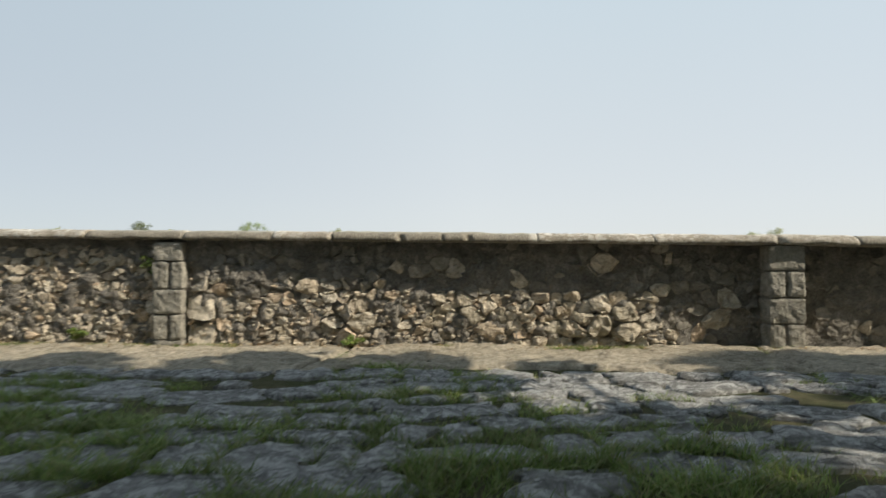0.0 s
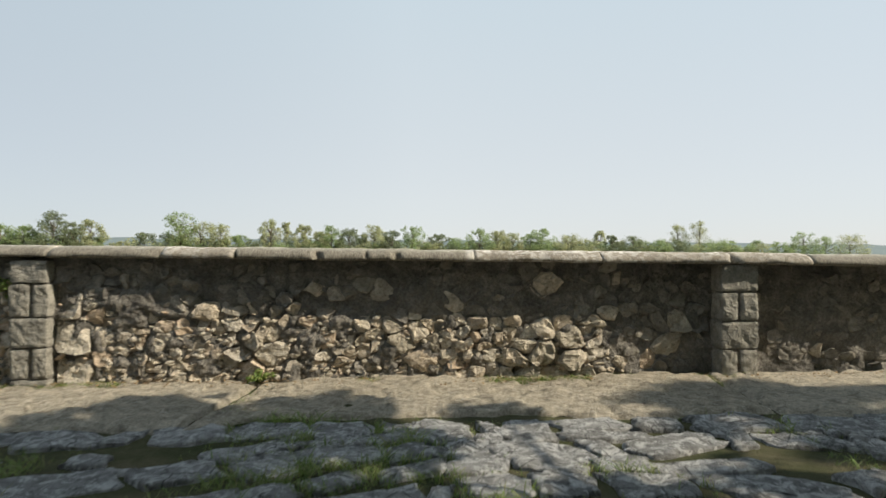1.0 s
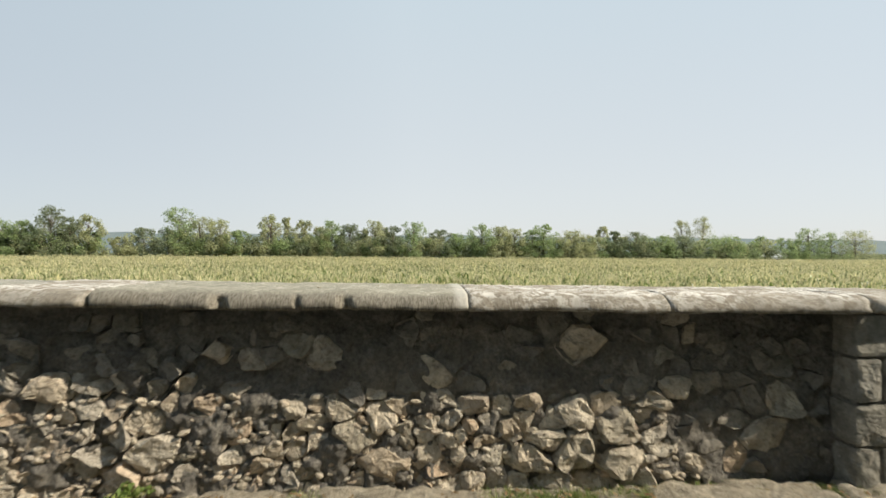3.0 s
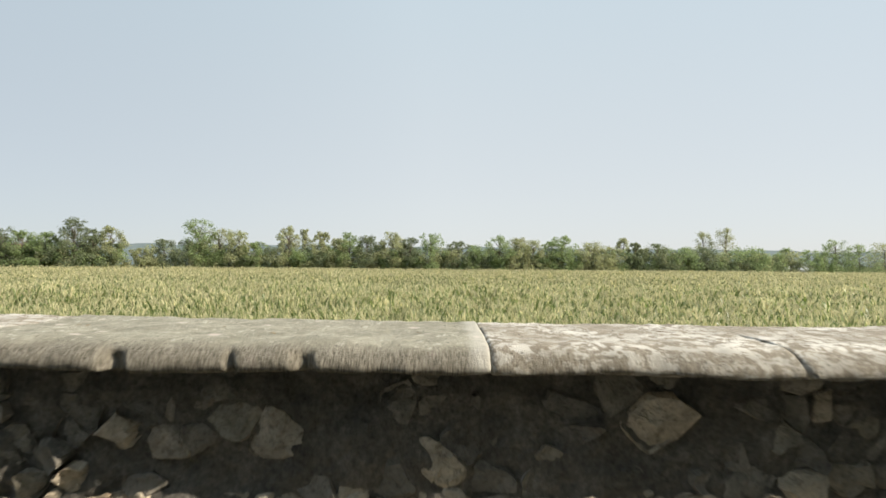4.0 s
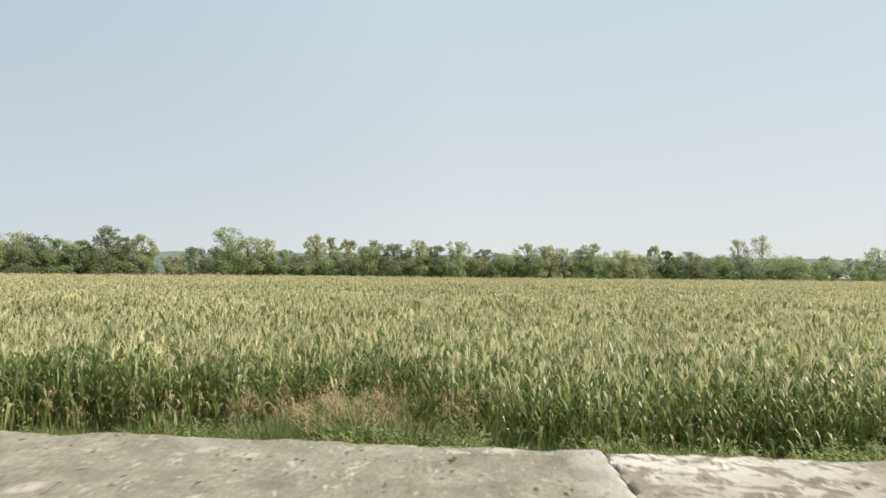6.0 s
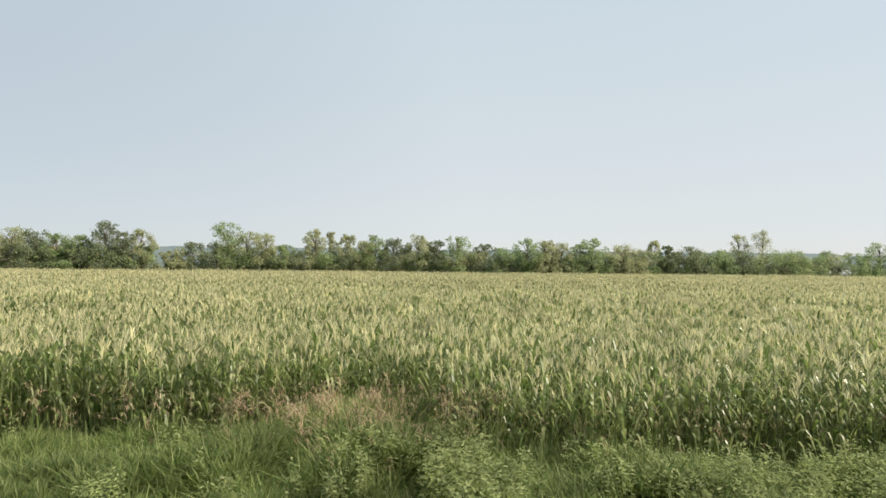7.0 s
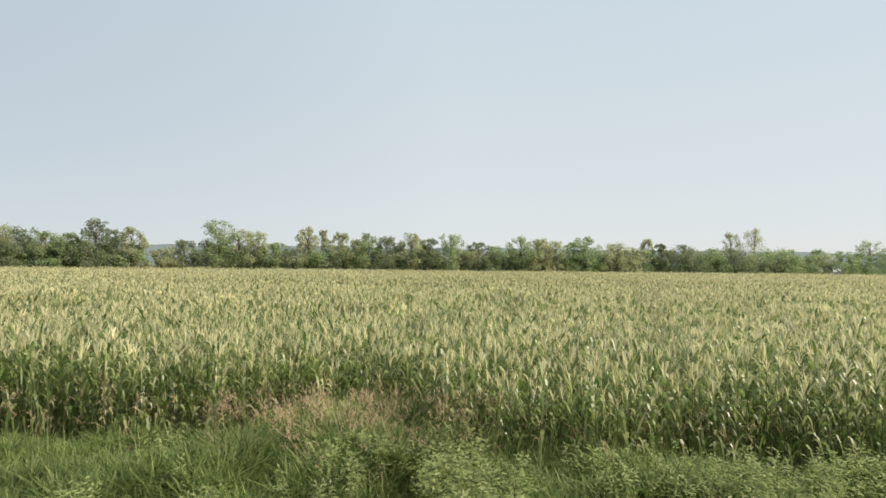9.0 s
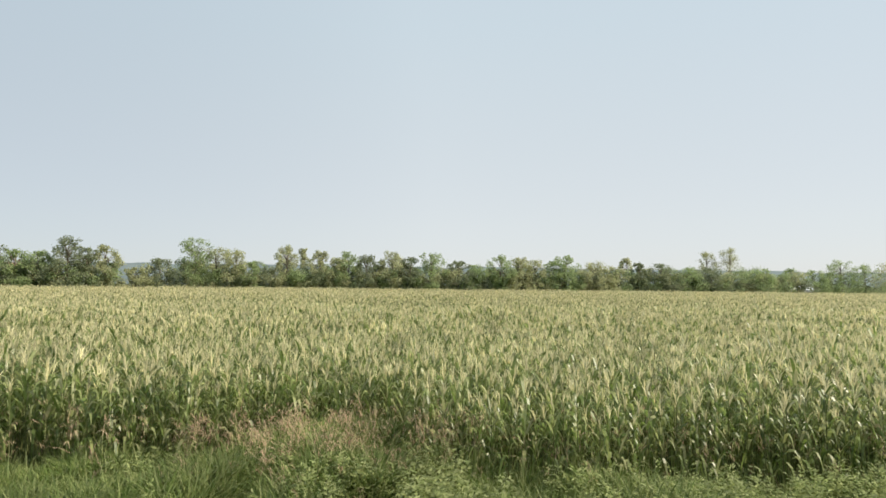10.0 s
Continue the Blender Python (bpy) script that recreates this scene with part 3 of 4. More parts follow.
def build_rubble():
    rg = np.random.default_rng(11)
    rest_v, rest_f, rest_m, base = [], [], [], 0
    for a, b in SPANS:
        pts = stone_seeds(a, b, rg)
        for k in range(len(pts)):
            mid, o = stone_outline(k, pts, a, b)
            if mid is None or mid[1] > float(top_z(mid[0])) - 0.13:
                continue
            low = mid[1] < mortar_shade_line(mid[0]) + rg.normal(0, 0.05)
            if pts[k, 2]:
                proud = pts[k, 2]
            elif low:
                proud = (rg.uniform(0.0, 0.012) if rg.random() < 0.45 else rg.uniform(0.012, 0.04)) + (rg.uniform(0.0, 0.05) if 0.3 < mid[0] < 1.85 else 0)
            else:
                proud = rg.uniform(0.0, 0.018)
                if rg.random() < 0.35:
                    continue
            # the coping's shade is put into the colour of stones above the line
            mat = RUBBLE if low or pts[k, 2] or rg.random() < 0.04 else SHADED_SMEARED
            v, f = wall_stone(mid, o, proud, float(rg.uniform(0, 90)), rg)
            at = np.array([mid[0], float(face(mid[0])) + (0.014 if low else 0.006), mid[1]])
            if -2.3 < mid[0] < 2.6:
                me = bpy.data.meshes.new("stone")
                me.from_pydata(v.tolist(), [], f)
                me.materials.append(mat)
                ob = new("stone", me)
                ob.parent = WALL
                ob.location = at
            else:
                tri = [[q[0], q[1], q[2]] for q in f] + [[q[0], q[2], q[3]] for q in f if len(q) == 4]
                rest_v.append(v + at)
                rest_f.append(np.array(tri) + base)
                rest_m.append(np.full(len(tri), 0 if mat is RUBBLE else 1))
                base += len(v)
    for _ in range(1500):
        x, z = rg.uniform(-7.5, 2.6), rg.uniform(0.0, 1.1) ** 1.3
        if -4.1 < x < -3.6 or z > mortar_shade_line(x) + rg.normal(0, 0.03):
            continue
        v, f = CHIPS[rg.integers(8)]
        k = rg.uniform(0.010, 0.030)
        m = np.array(Matrix.LocRotScale((x, float(face(x)) + rg.uniform(-0.012, 0.016), z), Euler((0, rg.uniform(-0.6, 0.6), rg.uniform(-0.4, 0.4))), (k * rg.uniform(1.0, 2.2), k, k * rg.uniform(0.7, 1.2))))
        rest_v.append(v @ m[:3, :3].T + m[:3, 3])
        rest_f.append(f + base)
        rest_m.append(np.full(len(f), 0))
        base += len(v)
    me = mesh_of("rubble", np.concatenate(rest_v), np.concatenate(rest_f), [RUBBLE, SHADED_SMEARED], np.concatenate(rest_m))
    tagged(part("rubble", me, RUBBLE, WALL), kind="stuff")


build_rubble()


# ---- courtyard paving ----
def slab_mesh(w, d, h, seed, rings=24, crisp=0.06, corner=0.5):
    rg = np.random.default_rng(seed)
    a = np.linspace(0, 2 * math.pi, rings, endpoint=False)
    c, s = np.cos(a), np.sin(a)
    px = np.sign(c) * np.abs(c) ** corner * w / 2
    py = np.sign(s) * np.abs(s) ** corner * d / 2
    out = np.stack([px, py], -1) * (1 + rg.normal(0, crisp, rings))[:, None]
    shear = rg.uniform(-0.5, 0.5) if rings < 40 else 0.0
    if rings < 40:
        out[:, 1] += out[:, 0] * rg.uniform(-0.22, 0.22)
        out += 0.16 * d * np.stack([rough3(np.column_stack([out * 4, np.full(rings, seed % 97)]), 3), rough3(np.column_stack([out * 4, np.full(rings, seed % 89 + 30)]), 3)], -1)
    out[:, 0] += out[:, 1] * shear
    vs = []
    for k, z in ((1.03, -0.06), (1.0, h * 0.5), (0.95, h * 0.85), (0.8, h), (0.52, h), (0.24, h)):
        ring = np.column_stack([out * k, np.full(rings, z)])
        if z > 0:
            ring[:, 2] += 0.045 * rough3(ring * np.array([7, 7, 0]) + seed, 4) * (0.4 if k > 0.9 else 1)
        vs.append(ring)
    v = np.concatenate(vs)
    i = np.arange(rings)
    j = (i + 1) % rings
    quads = [[int(q) for q in (r * rings + i[t], r * rings + j[t], (r + 1) * rings + j[t], (r + 1) * rings + i[t])] for r in range(5) for t in range(rings)]
    me = bpy.data.meshes.new("paving_stone")
    me.from_pydata(v.tolist(), [], quads + [[5 * rings + int(q) for q in i]])
    me.polygons.foreach_set("use_smooth", np.full(len(me.polygons), True))
    me.update()
    return me


SLABS = []       # x, y, half length, half depth, for the grass between them


def build_paving():
    pave = tagged(new("paving"), "worn irregular grey paving stones with grassy joints", "paving", kind="structure")
    rg = np.random.default_rng(5)
    # broad apron along the wall: rough slabs with wandering joints and a broken front edge
    edges = [-10.5, -7.6, -4.05, -1.62, 2.9, 6.6, 10.5]
    for n, (a, b) in enumerate(zip(edges[:-1], edges[1:])):
        near = n in (2, 3)
        us, vs = np.linspace(0, 1, int((b - a) / (0.022 if near else 0.05))), np.linspace(0, 1, 60 if near else 30)
        U, V = np.meshgrid(us, vs, indexing="ij")
        Y = 0.12 - V * 1.5
        gap = 0.022
        wander = lambda e: 0.09 * rough3(np.stack([Y * 2.2, 0 * Y + e, 0 * Y], -1), 3) + 0.10 * Y * math.sin(e * 3)
        X = (a + gap + wander(a)) * (1 - U) + (b - gap + wander(b)) * U
        Y = 0.12 - V * (1.46 + 0.34 * rough3(np.stack([X * 1.1, 0 * X, 0 * X + 3], -1), 4))
        P = np.stack([X, Y, 0 * X], -1)
        pits = np.clip(rough3(P * 9 + 20, 3) - 0.08, 0, 1)
        rim = np.minimum(np.minimum(U, 1 - U) * (b - a), (1 - V) * 1.4)
        Z = 0.022 + 0.05 * rough3(P * 1.4 + 5, 3) + 0.026 * rough3(P * 8, 4) - 0.07 * pits - 0.05 * np.clip(1 - rim / 0.05, 0, 1) ** 2
        k = U.shape[1]
        i = (np.arange(U.shape[0] - 1)[:, None] * k + np.arange(k - 1)).ravel()
        me = mesh_of("apron_slab", np.stack([X, Y, Z], -1).reshape(-1, 3), np.stack([i, i + 1, i + 1 + k, i + k], -1), [BASE_STRIP], None, True)
        part("apron_slab", me, BASE_STRIP, pave)
        SLABS.append(((a + b) / 2, -0.6, (b - a) / 2 - 0.04, 0.75))
    y = -1.36
    while y > -9.5:
        depth = rg.uniform(0.2, 0.42)
        x = -8.5 + rg.uniform(0, 0.4)
        while x < 8.5:
            w = rg.uniform(0.14, 0.4) if rg.random() < 0.4 else rg.uniform(0.35, 0.9)
            cx = x + w / 2
            sway = min(1.0, max(0.0, (-y - 1.1) / 1.2))
            cy = y - depth / 2 + sway * (0.34 * math.sin(cx * 0.62 + 0.5) + 0.10 * math.sin(cx * 2.1 + y * 2)) + rg.uniform(-0.05, 0.05)
            lean = sway * (0.21 * math.cos(cx * 0.62 + 0.5) + 0.21 * math.cos(cx * 2.1 + y * 2))
            x += w + rg.uniform(-0.03, 0.07)
            if rg.random() < 0.10:
                continue
            d = depth * rg.uniform(0.72, 1.08)
            me = slab_mesh(w, d, rg.uniform(0.012, 0.026), int(rg.integers(1e6)), 24, 0.10, rg.uniform(0.3, 0.75))
            me.materials.append(PAVING)
            ob = part("paving_stone", me, PAVING, pave)
            ob.location, ob.rotation_euler = (cx, cy, -0.025), (rg.normal(0, 0.014), rg.normal(0, 0.014), lean + rg.normal(0, 0.13))
            SLABS.append((cx, cy, w * 0.46, d * 0.44))
        y -= depth + rg.uniform(0.0, 0.06)


build_paving()


# ---- blades, leaves and plants as small meshes ----
def strip(points, widths, side):
    """A ribbon along points; side is the way across it."""
    p, w, s = np.asarray(points, float), np.asarray(widths, float), np.asarray(side, float)
    s = s / np.linalg.norm(s)
    v = np.stack([p - s * w[:, None] / 2, p + s * w[:, None] / 2], 1).reshape(-1, 3)
    k = np.arange(len(p) - 1) * 2
    return v, np.stack([k, k + 1, k + 3, k + 2], -1)


def joined(pieces):
    vs, fs, ms, b = [], [], [], 0
    for (v, f), m in pieces:
        vs.append(v), fs.append(f + b), ms.append(np.full(len(f), m))
        b += len(v)
    return np.concatenate(vs), np.concatenate(fs), np.concatenate(ms)


def corn_plant(seed, leaves, segs, tassels, low=0.25):
    rg = np.random.default_rng(seed)
    tall = 2.45 * rg.uniform(0.92, 1.08)
    out = []
    lean = rg.normal(0, 0.05, 2)
    if leaves > 5:
        for a in (0, math.pi / 2):
            out.append((strip([(0, 0, 0), (lean[0], lean[1], tall)], [0.035, 0.015], (math.cos(a), math.sin(a), 0)), 1))
    for n in range(leaves):
        z0 = tall * (low + (0.93 - low) * n / max(1, leaves - 1)) + rg.normal(0, 0.04)
        a = n * math.pi + rg.normal(0, 0.5)
        way = np.array([math.cos(a), math.sin(a), 0])
        side = np.array([-math.sin(a), math.cos(a), rg.normal(0, 0.35)])
        length = rg.uniform(0.55, 0.9) * (0.85 if z0 > tall * 0.8 else 1)
        rise, droop = (rg.uniform(0.75, 1.15), rg.uniform(0.45, 1.2)) if z0 > tall * 0.5 else (rg.uniform(0.4, 0.85), rg.uniform(0.8, 1.45))
        t = np.linspace(0, 1, segs + 1)
        pts = np.array([(*(lean * z0 / tall), z0)]) + way * (length * (0.72 * t - 0.16 * t ** 2))[:, None] + np.array([0, 0, 1.0]) * (length * (rise * 1.5 * t - droop * 1.5 * t ** 2))[:, None]
        wid = 0.082 * np.interp(t, [0, 0.25, 0.6, 1], [0.55, 1, 0.85, 0.12]) * rg.uniform(0.8, 1.2)
        if segs < 3:
            wid *= 1.5
        out.append((strip(pts, wid, side), 3 if z0 < tall * 0.34 else 0))
    for n in range(tassels):
        a, o = rg.uniform(0, 2 * math.pi), rg.uniform(0.02, 0.17)
        h = rg.uniform(0.22, 0.42)
        b = rg.uniform(0, math.pi)
        wid = 0.027 if leaves > 10 else 0.046 if segs > 1 else 0.062
        out.append((strip([(lean[0], lean[1], tall - 0.05), (lean[0] + o * math.cos(a) * 0.6, lean[1] + o * math.sin(a) * 0.6, tall + h * 0.65), (lean[0] + o * 1.5 * math.cos(a), lean[1] + o * 1.5 * math.sin(a), tall + h)], [wid * 0.6, wid, wid * 0.5], (math.cos(b), math.sin(b), 0)), 2))
    return joined(out)


def corn_front(x):
    return np.interp(x, [-25, -7, -5.2, -1.2, 0.0, 3, 25], [17.6, 17.3, 19.0, 19.3, 17.0, 16.0, 16.3]) + 0.3 * np.sin(x * 0.9) + 0.25 * np.sin(x * 2.3 + 1)


def scatter_rows(y0, y1, row, gap, rg):
    spots = []
    y = y0
    while y < y1:
        half = 0.95 * (y + 6) + 6
        x = np.arange(-half, half, gap)
        x = x + rg.normal(0, gap * 0.35, len(x))
        yy = y + rg.normal(0, row * 0.16, len(x))
        spots.append(np.stack([x, yy], -1))
        y += row
    s = np.concatenate(spots)
    return s


def build_corn():
    rg = np.random.default_rng(21)
    mats = [CORN_LEAF, STALK, TASSEL, CORN_DRY]
    for y0, y1, row, gap, kinds in ((15.0, 34, 0.74, 0.28, [corn_plant(s, 11, 4, 6, 0.36) for s in range(14)]), (34, 75, 0.8, 0.34, [corn_plant(50 + s, 9, 2, 6, 0.5) for s in range(10)]),
                                    (75, 250, 1.45, 0.75, [corn_plant(90 + s, 8, 1, 8, 0.66) for s in range(8)])):
        s = scatter_rows(y0, y1, row, gap, rg)
        far = np.interp(s[:, 0], [-260, -122, -91, 0, 116, 150, 260], [172, 180, 204, 220, 238, 290, 300]) - 3
        s = s[(s[:, 1] > corn_front(s[:, 0])) & (s[:, 1] < far)]
        n = len(s)
        size = 1.0 + 0.16 * rough3(np.column_stack([s * 0.12, np.zeros(n)]), 3) + rg.normal(0, 0.095, n)
        if y0 > 70:
            size = size * 1.04
        spots = np.column_stack([s, field_z(s[:, 0], s[:, 1])])
        v, f, m = many(kinds, spots, rg.uniform(0, 6.28, n), size, rg.integers(len(kinds), size=n))
        ob = new("corn_field", mesh_of("corn_field", v, f, mats, m))
        tagged(ob, "dense field of ripening tasselled green maize", "maize field", kind="stuff")


build_corn()


# ---- rough grass and weeds between the wall and the maize ----
def blade(seed, tall, wide, bend, segs=3):
    rg = np.random.default_rng(seed)
    t = np.linspace(0, 1, segs + 1)
    a = rg.uniform(0, 6.28)
    pts = np.stack([bend * t ** 2 * math.cos(a), bend * t ** 2 * math.sin(a), tall * (t - 0.25 * bend * t ** 2)], -1)
    b = a + 1.57 + rg.normal(0, 0.4)
    return strip(pts, wide * np.array([0.7, 1, 0.8, 0.1])[: segs + 1], (math.cos(b), math.sin(b), 0))


def weed(seed):
    rg = np.random.default_rng(seed)
    out = []
    for _ in range(30):
        z = rg.uniform(0.1, 1.0)
        a, o = rg.uniform(0, 6.28), rg.uniform(0.01, 0.16) * (1.3 - z)
        c = np.array([o * math.cos(a), o * math.sin(a), z])
        way = np.array([math.cos(a), math.sin(a), rg.uniform(-0.3, 0.6)])
        out.append((strip([c, c + way * 0.035, c + way * 0.085], [0.012, 0.034, 0.005], (-math.sin(a), math.cos(a), rg.normal(0, 0.4))), 0))
    return joined(out)


def seed_grass(seed):
    rg = np.random.default_rng(seed)
    out = [(blade(seed * 9 + k, rg.uniform(0.8, 1.3), 0.02, rg.uniform(0.1, 0.5)), 0) for k in range(5)]
    for _ in range(13):
        a, o = rg.uniform(0, 6.28), rg.uniform(0.08, 0.34)
        z = rg.uniform(1.05, 1.55)
        c, q = math.cos(a), math.sin(a)
        out.append((strip([(0, 0, z), (o * 0.6 * c, o * 0.6 * q, z + 0.12), (o * c, o * q, z + rg.uniform(-0.02, 0.14))], [0.004, 0.010, 0.007], (-q, c, rg.normal(0, 0.5))), 1))
    return joined(out)


def spread(n, x0, x1, y0, y1, rg):
    return np.column_stack([rg.uniform(x0, x1, n), rg.uniform(y0, y1, n)])


def plant_field(name, label, kinds, mats, s, size, rg):
    spots = np.column_stack([s, field_z(s[:, 0], s[:, 1])])
    v, f, m = many(kinds, spots, rg.uniform(0, 6.28, len(s)), size, rg.integers(len(kinds), size=len(s)))
    tagged(new(name, mesh_of(name, v, f, mats, m)), label, "grass", kind="stuff")


def build_verge():
    rg = np.random.default_rng(31)
    s = np.concatenate([spread(105000, -18, 18, 11.5, 19.6, rg), spread(16000, -20, 20, 1.6, 11.5, rg)])
    s = s[s[:, 1] < corn_front(s[:, 0]) + 0.4]
    clump = rough3(np.column_stack([s * 0.7, np.zeros(len(s))]), 3)
    bay = np.exp(-((s[:, 0] + 3) / 3.2) ** 2) * np.clip((s[:, 1] - 12.5) / 4, 0, 1)
    size = 0.92 + 1.1 * clump + 0.75 * bay - 0.18 * np.clip((-6.0 - s[:, 0]) / 3, 0, 1) + rg.normal(0, 0.2, len(s))
    blades = [joined([(blade(k * 3 + q, 0.5 + 0.09 * (k % 5), 0.022 + 0.006 * (k % 4), 0.22 + 0.16 * (k % 4)), 0) for q in range(2)]) for k in range(16)]
    plant_field("tall_grass", "tall unmown green grass before the maize", blades, [GRASS], s, np.clip(size, 0.4, 2.2), rg)
    s = spread(9500, -18, 18, 11.0, 18.6, rg)
    keep = rough3(np.column_stack([s * 0.8 + 8, np.zeros(len(s))]), 3) + 0.2 * np.clip((s[:, 0] + 2.0) / 3.0, -1, 1) > 0.1
    s = s[keep & (s[:, 1] < corn_front(s[:, 0]) - 0.3)]
    plant_field("weeds", "leafy pale green weeds among the grass", [weed(k) for k in range(10)], [WEED], s, rg.uniform(0.6, 1.45, len(s)) + 0.15 * np.exp(-((s[:, 0] + 2) / 3) ** 2), rg)
    a = np.column_stack([rg.normal(-3.2, 2.0, 190), rg.normal(17.0, 1.3, 190)])
    b = np.column_stack([rg.uniform(-16, 15, 150), rg.normal(17.0, 0.8, 150)])
    s = np.concatenate([a, b])
    plant_field("seeding_grass", "tall wild grass with reddish brown seed heads", [seed_grass(k) for k in range(8)], [GRASS, SEED], s, rg.uniform(0.7, 1.4, len(s)), rg)


build_verge()


# ---- trees ----
def leaf_cloud(centres, radii, count, size, rg):
    """Small leaf quads in and on uneven clumps, most of them turned outwards and up."""
    which = rg.choice(len(centres), count, p=radii ** 2 / (radii ** 2).sum())
    d = rg.normal(size=(count, 3))
    d /= np.linalg.norm(d, axis=1)[:, None]
    r = radii[which] * rg.uniform(0.25, 1.05, count) ** 0.6 * np.where(rg.random(count) < 0.16, rg.uniform(1.0, 1.55, count), 1.0)
    c = centres[which] + d * r[:, None] * np.array([1, 1, 0.85])
    n = d * 0.8 + np.array([0, 0, 0.45]) + rg.normal(0, 0.55, (count, 3))
    u = np.cross(n, rg.normal(size=(count, 3)))
    u /= np.linalg.norm(u, axis=1)[:, None] + 1e-6
    w = np.cross(n, u)
    w /= np.linalg.norm(w, axis=1)[:, None] + 1e-6
    h = size * rg.uniform(0.6, 1.4, count)[:, None]
    v = np.stack([c - u * h * 0.5, c + w * h * 0.36, c + u * h * 0.5, c - w * h * 0.36], 1).reshape(-1, 3)
    return v, np.arange(count * 4).reshape(-1, 4)


def limb(bm, a, b, ra, rb, sides=6):
    a, b = Vector(a), Vector(b)
    q = (b - a).to_track_quat("Z", "Y")
    rings = []
    for p, r in ((a, ra), (b, rb)):
        rings.append([bm.verts.new(p + q @ Vector((r * math.cos(k * 2 * math.pi / sides), r * math.sin(k * 2 * math.pi / sides), 0))) for k in range(sides)])
    for k in range(sides):
        bm.faces.new((rings[0][k], rings[0][(k + 1) % sides], rings[1][(k + 1) % sides], rings[1][k]))


def build_tree(x, y, z, tall, wide, material, seed, label, leaves=1500, leaf=0.55, bare=0.06, airy=False, group=""):
    rg = np.random.default_rng(seed)
    root = tagged(new("tree"), label, "tree", group)
    root.location = (x, y, z)
    bm = bmesh.new()
    r0 = tall * 0.016 + 0.05
    top = Vector((rg.normal(0, 0.3), rg.normal(0, 0.3), tall * 0.8))
    knee = Vector((rg.normal(0, 0.15), rg.normal(0, 0.15), tall * 0.35))
    limb(bm, (0, 0, -0.3), knee, r0, r0 * 0.75)
    limb(bm, knee, top, r0 * 0.75, r0 * 0.2)
    n = 22 if airy else max(34, int(tall * 3.2))
    cs, rs = [], []
    for k in range(n):
        h = bare + (0.97 - bare) * ((k + rg.uniform(0, 0.9)) / n) ** (0.6 if airy else 0.95)
        env = wide * (0.46 if airy else 0.60) * (math.sin(math.pi * min(1, 0.34 + 0.60 * h)) ** 0.75)
        a, o = k * 2.4 + rg.normal(0, 0.7), env * math.sqrt(rg.uniform(0.02, 0.95))
        rad = wide * (rg.uniform(0.09, 0.17) if airy else rg.uniform(0.07, 0.19) * (1.15 - 0.45 * h))
        zz = min(h * tall, tall - rad * 0.75)
        c = (o * math.cos(a), o * math.sin(a), max(zz, rad * 0.5))
        cs.append(c), rs.append(rad)
        if h > 0.2:
            s = knee.lerp(top, max(0, min(1, (h * 0.8 - 0.35) / 0.5)))
            limb(bm, s, c, r0 * 0.3, r0 * 0.08, 4)
    cs.append((top.x, top.y, tall * 0.93)), rs.append(tall * 0.05 + 0.2)
    part("trunk", bm, BARK, root)
    v, f = leaf_cloud(np.array(cs), np.array(rs), leaves, leaf, rg)
    v[:, 2] = np.maximum(v[:, 2], 0.05)
    part("crown", mesh_of("crown", v, f, [material]), material, root)
    return root


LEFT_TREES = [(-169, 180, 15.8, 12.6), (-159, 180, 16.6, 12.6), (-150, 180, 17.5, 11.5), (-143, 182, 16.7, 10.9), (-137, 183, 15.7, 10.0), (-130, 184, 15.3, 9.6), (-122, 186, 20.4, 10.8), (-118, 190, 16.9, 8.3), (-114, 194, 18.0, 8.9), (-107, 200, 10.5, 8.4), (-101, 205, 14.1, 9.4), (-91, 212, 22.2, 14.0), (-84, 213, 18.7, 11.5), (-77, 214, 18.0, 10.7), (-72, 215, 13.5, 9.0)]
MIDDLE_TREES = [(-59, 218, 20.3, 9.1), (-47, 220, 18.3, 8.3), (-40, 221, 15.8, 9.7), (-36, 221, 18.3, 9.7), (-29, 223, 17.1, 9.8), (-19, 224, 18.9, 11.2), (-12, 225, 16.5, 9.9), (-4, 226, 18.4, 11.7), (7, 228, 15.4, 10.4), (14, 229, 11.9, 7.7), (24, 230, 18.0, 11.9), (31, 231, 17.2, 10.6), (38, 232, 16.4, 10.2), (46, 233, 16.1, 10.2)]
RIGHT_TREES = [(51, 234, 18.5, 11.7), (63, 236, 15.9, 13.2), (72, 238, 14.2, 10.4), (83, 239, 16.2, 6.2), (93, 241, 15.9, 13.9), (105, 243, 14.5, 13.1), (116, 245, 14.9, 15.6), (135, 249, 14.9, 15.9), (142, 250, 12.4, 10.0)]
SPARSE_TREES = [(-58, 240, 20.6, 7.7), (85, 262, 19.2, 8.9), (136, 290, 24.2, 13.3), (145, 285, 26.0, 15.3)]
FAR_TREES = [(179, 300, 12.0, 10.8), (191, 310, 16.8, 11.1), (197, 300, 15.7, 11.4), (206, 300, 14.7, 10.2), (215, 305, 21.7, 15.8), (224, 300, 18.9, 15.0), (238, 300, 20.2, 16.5)]


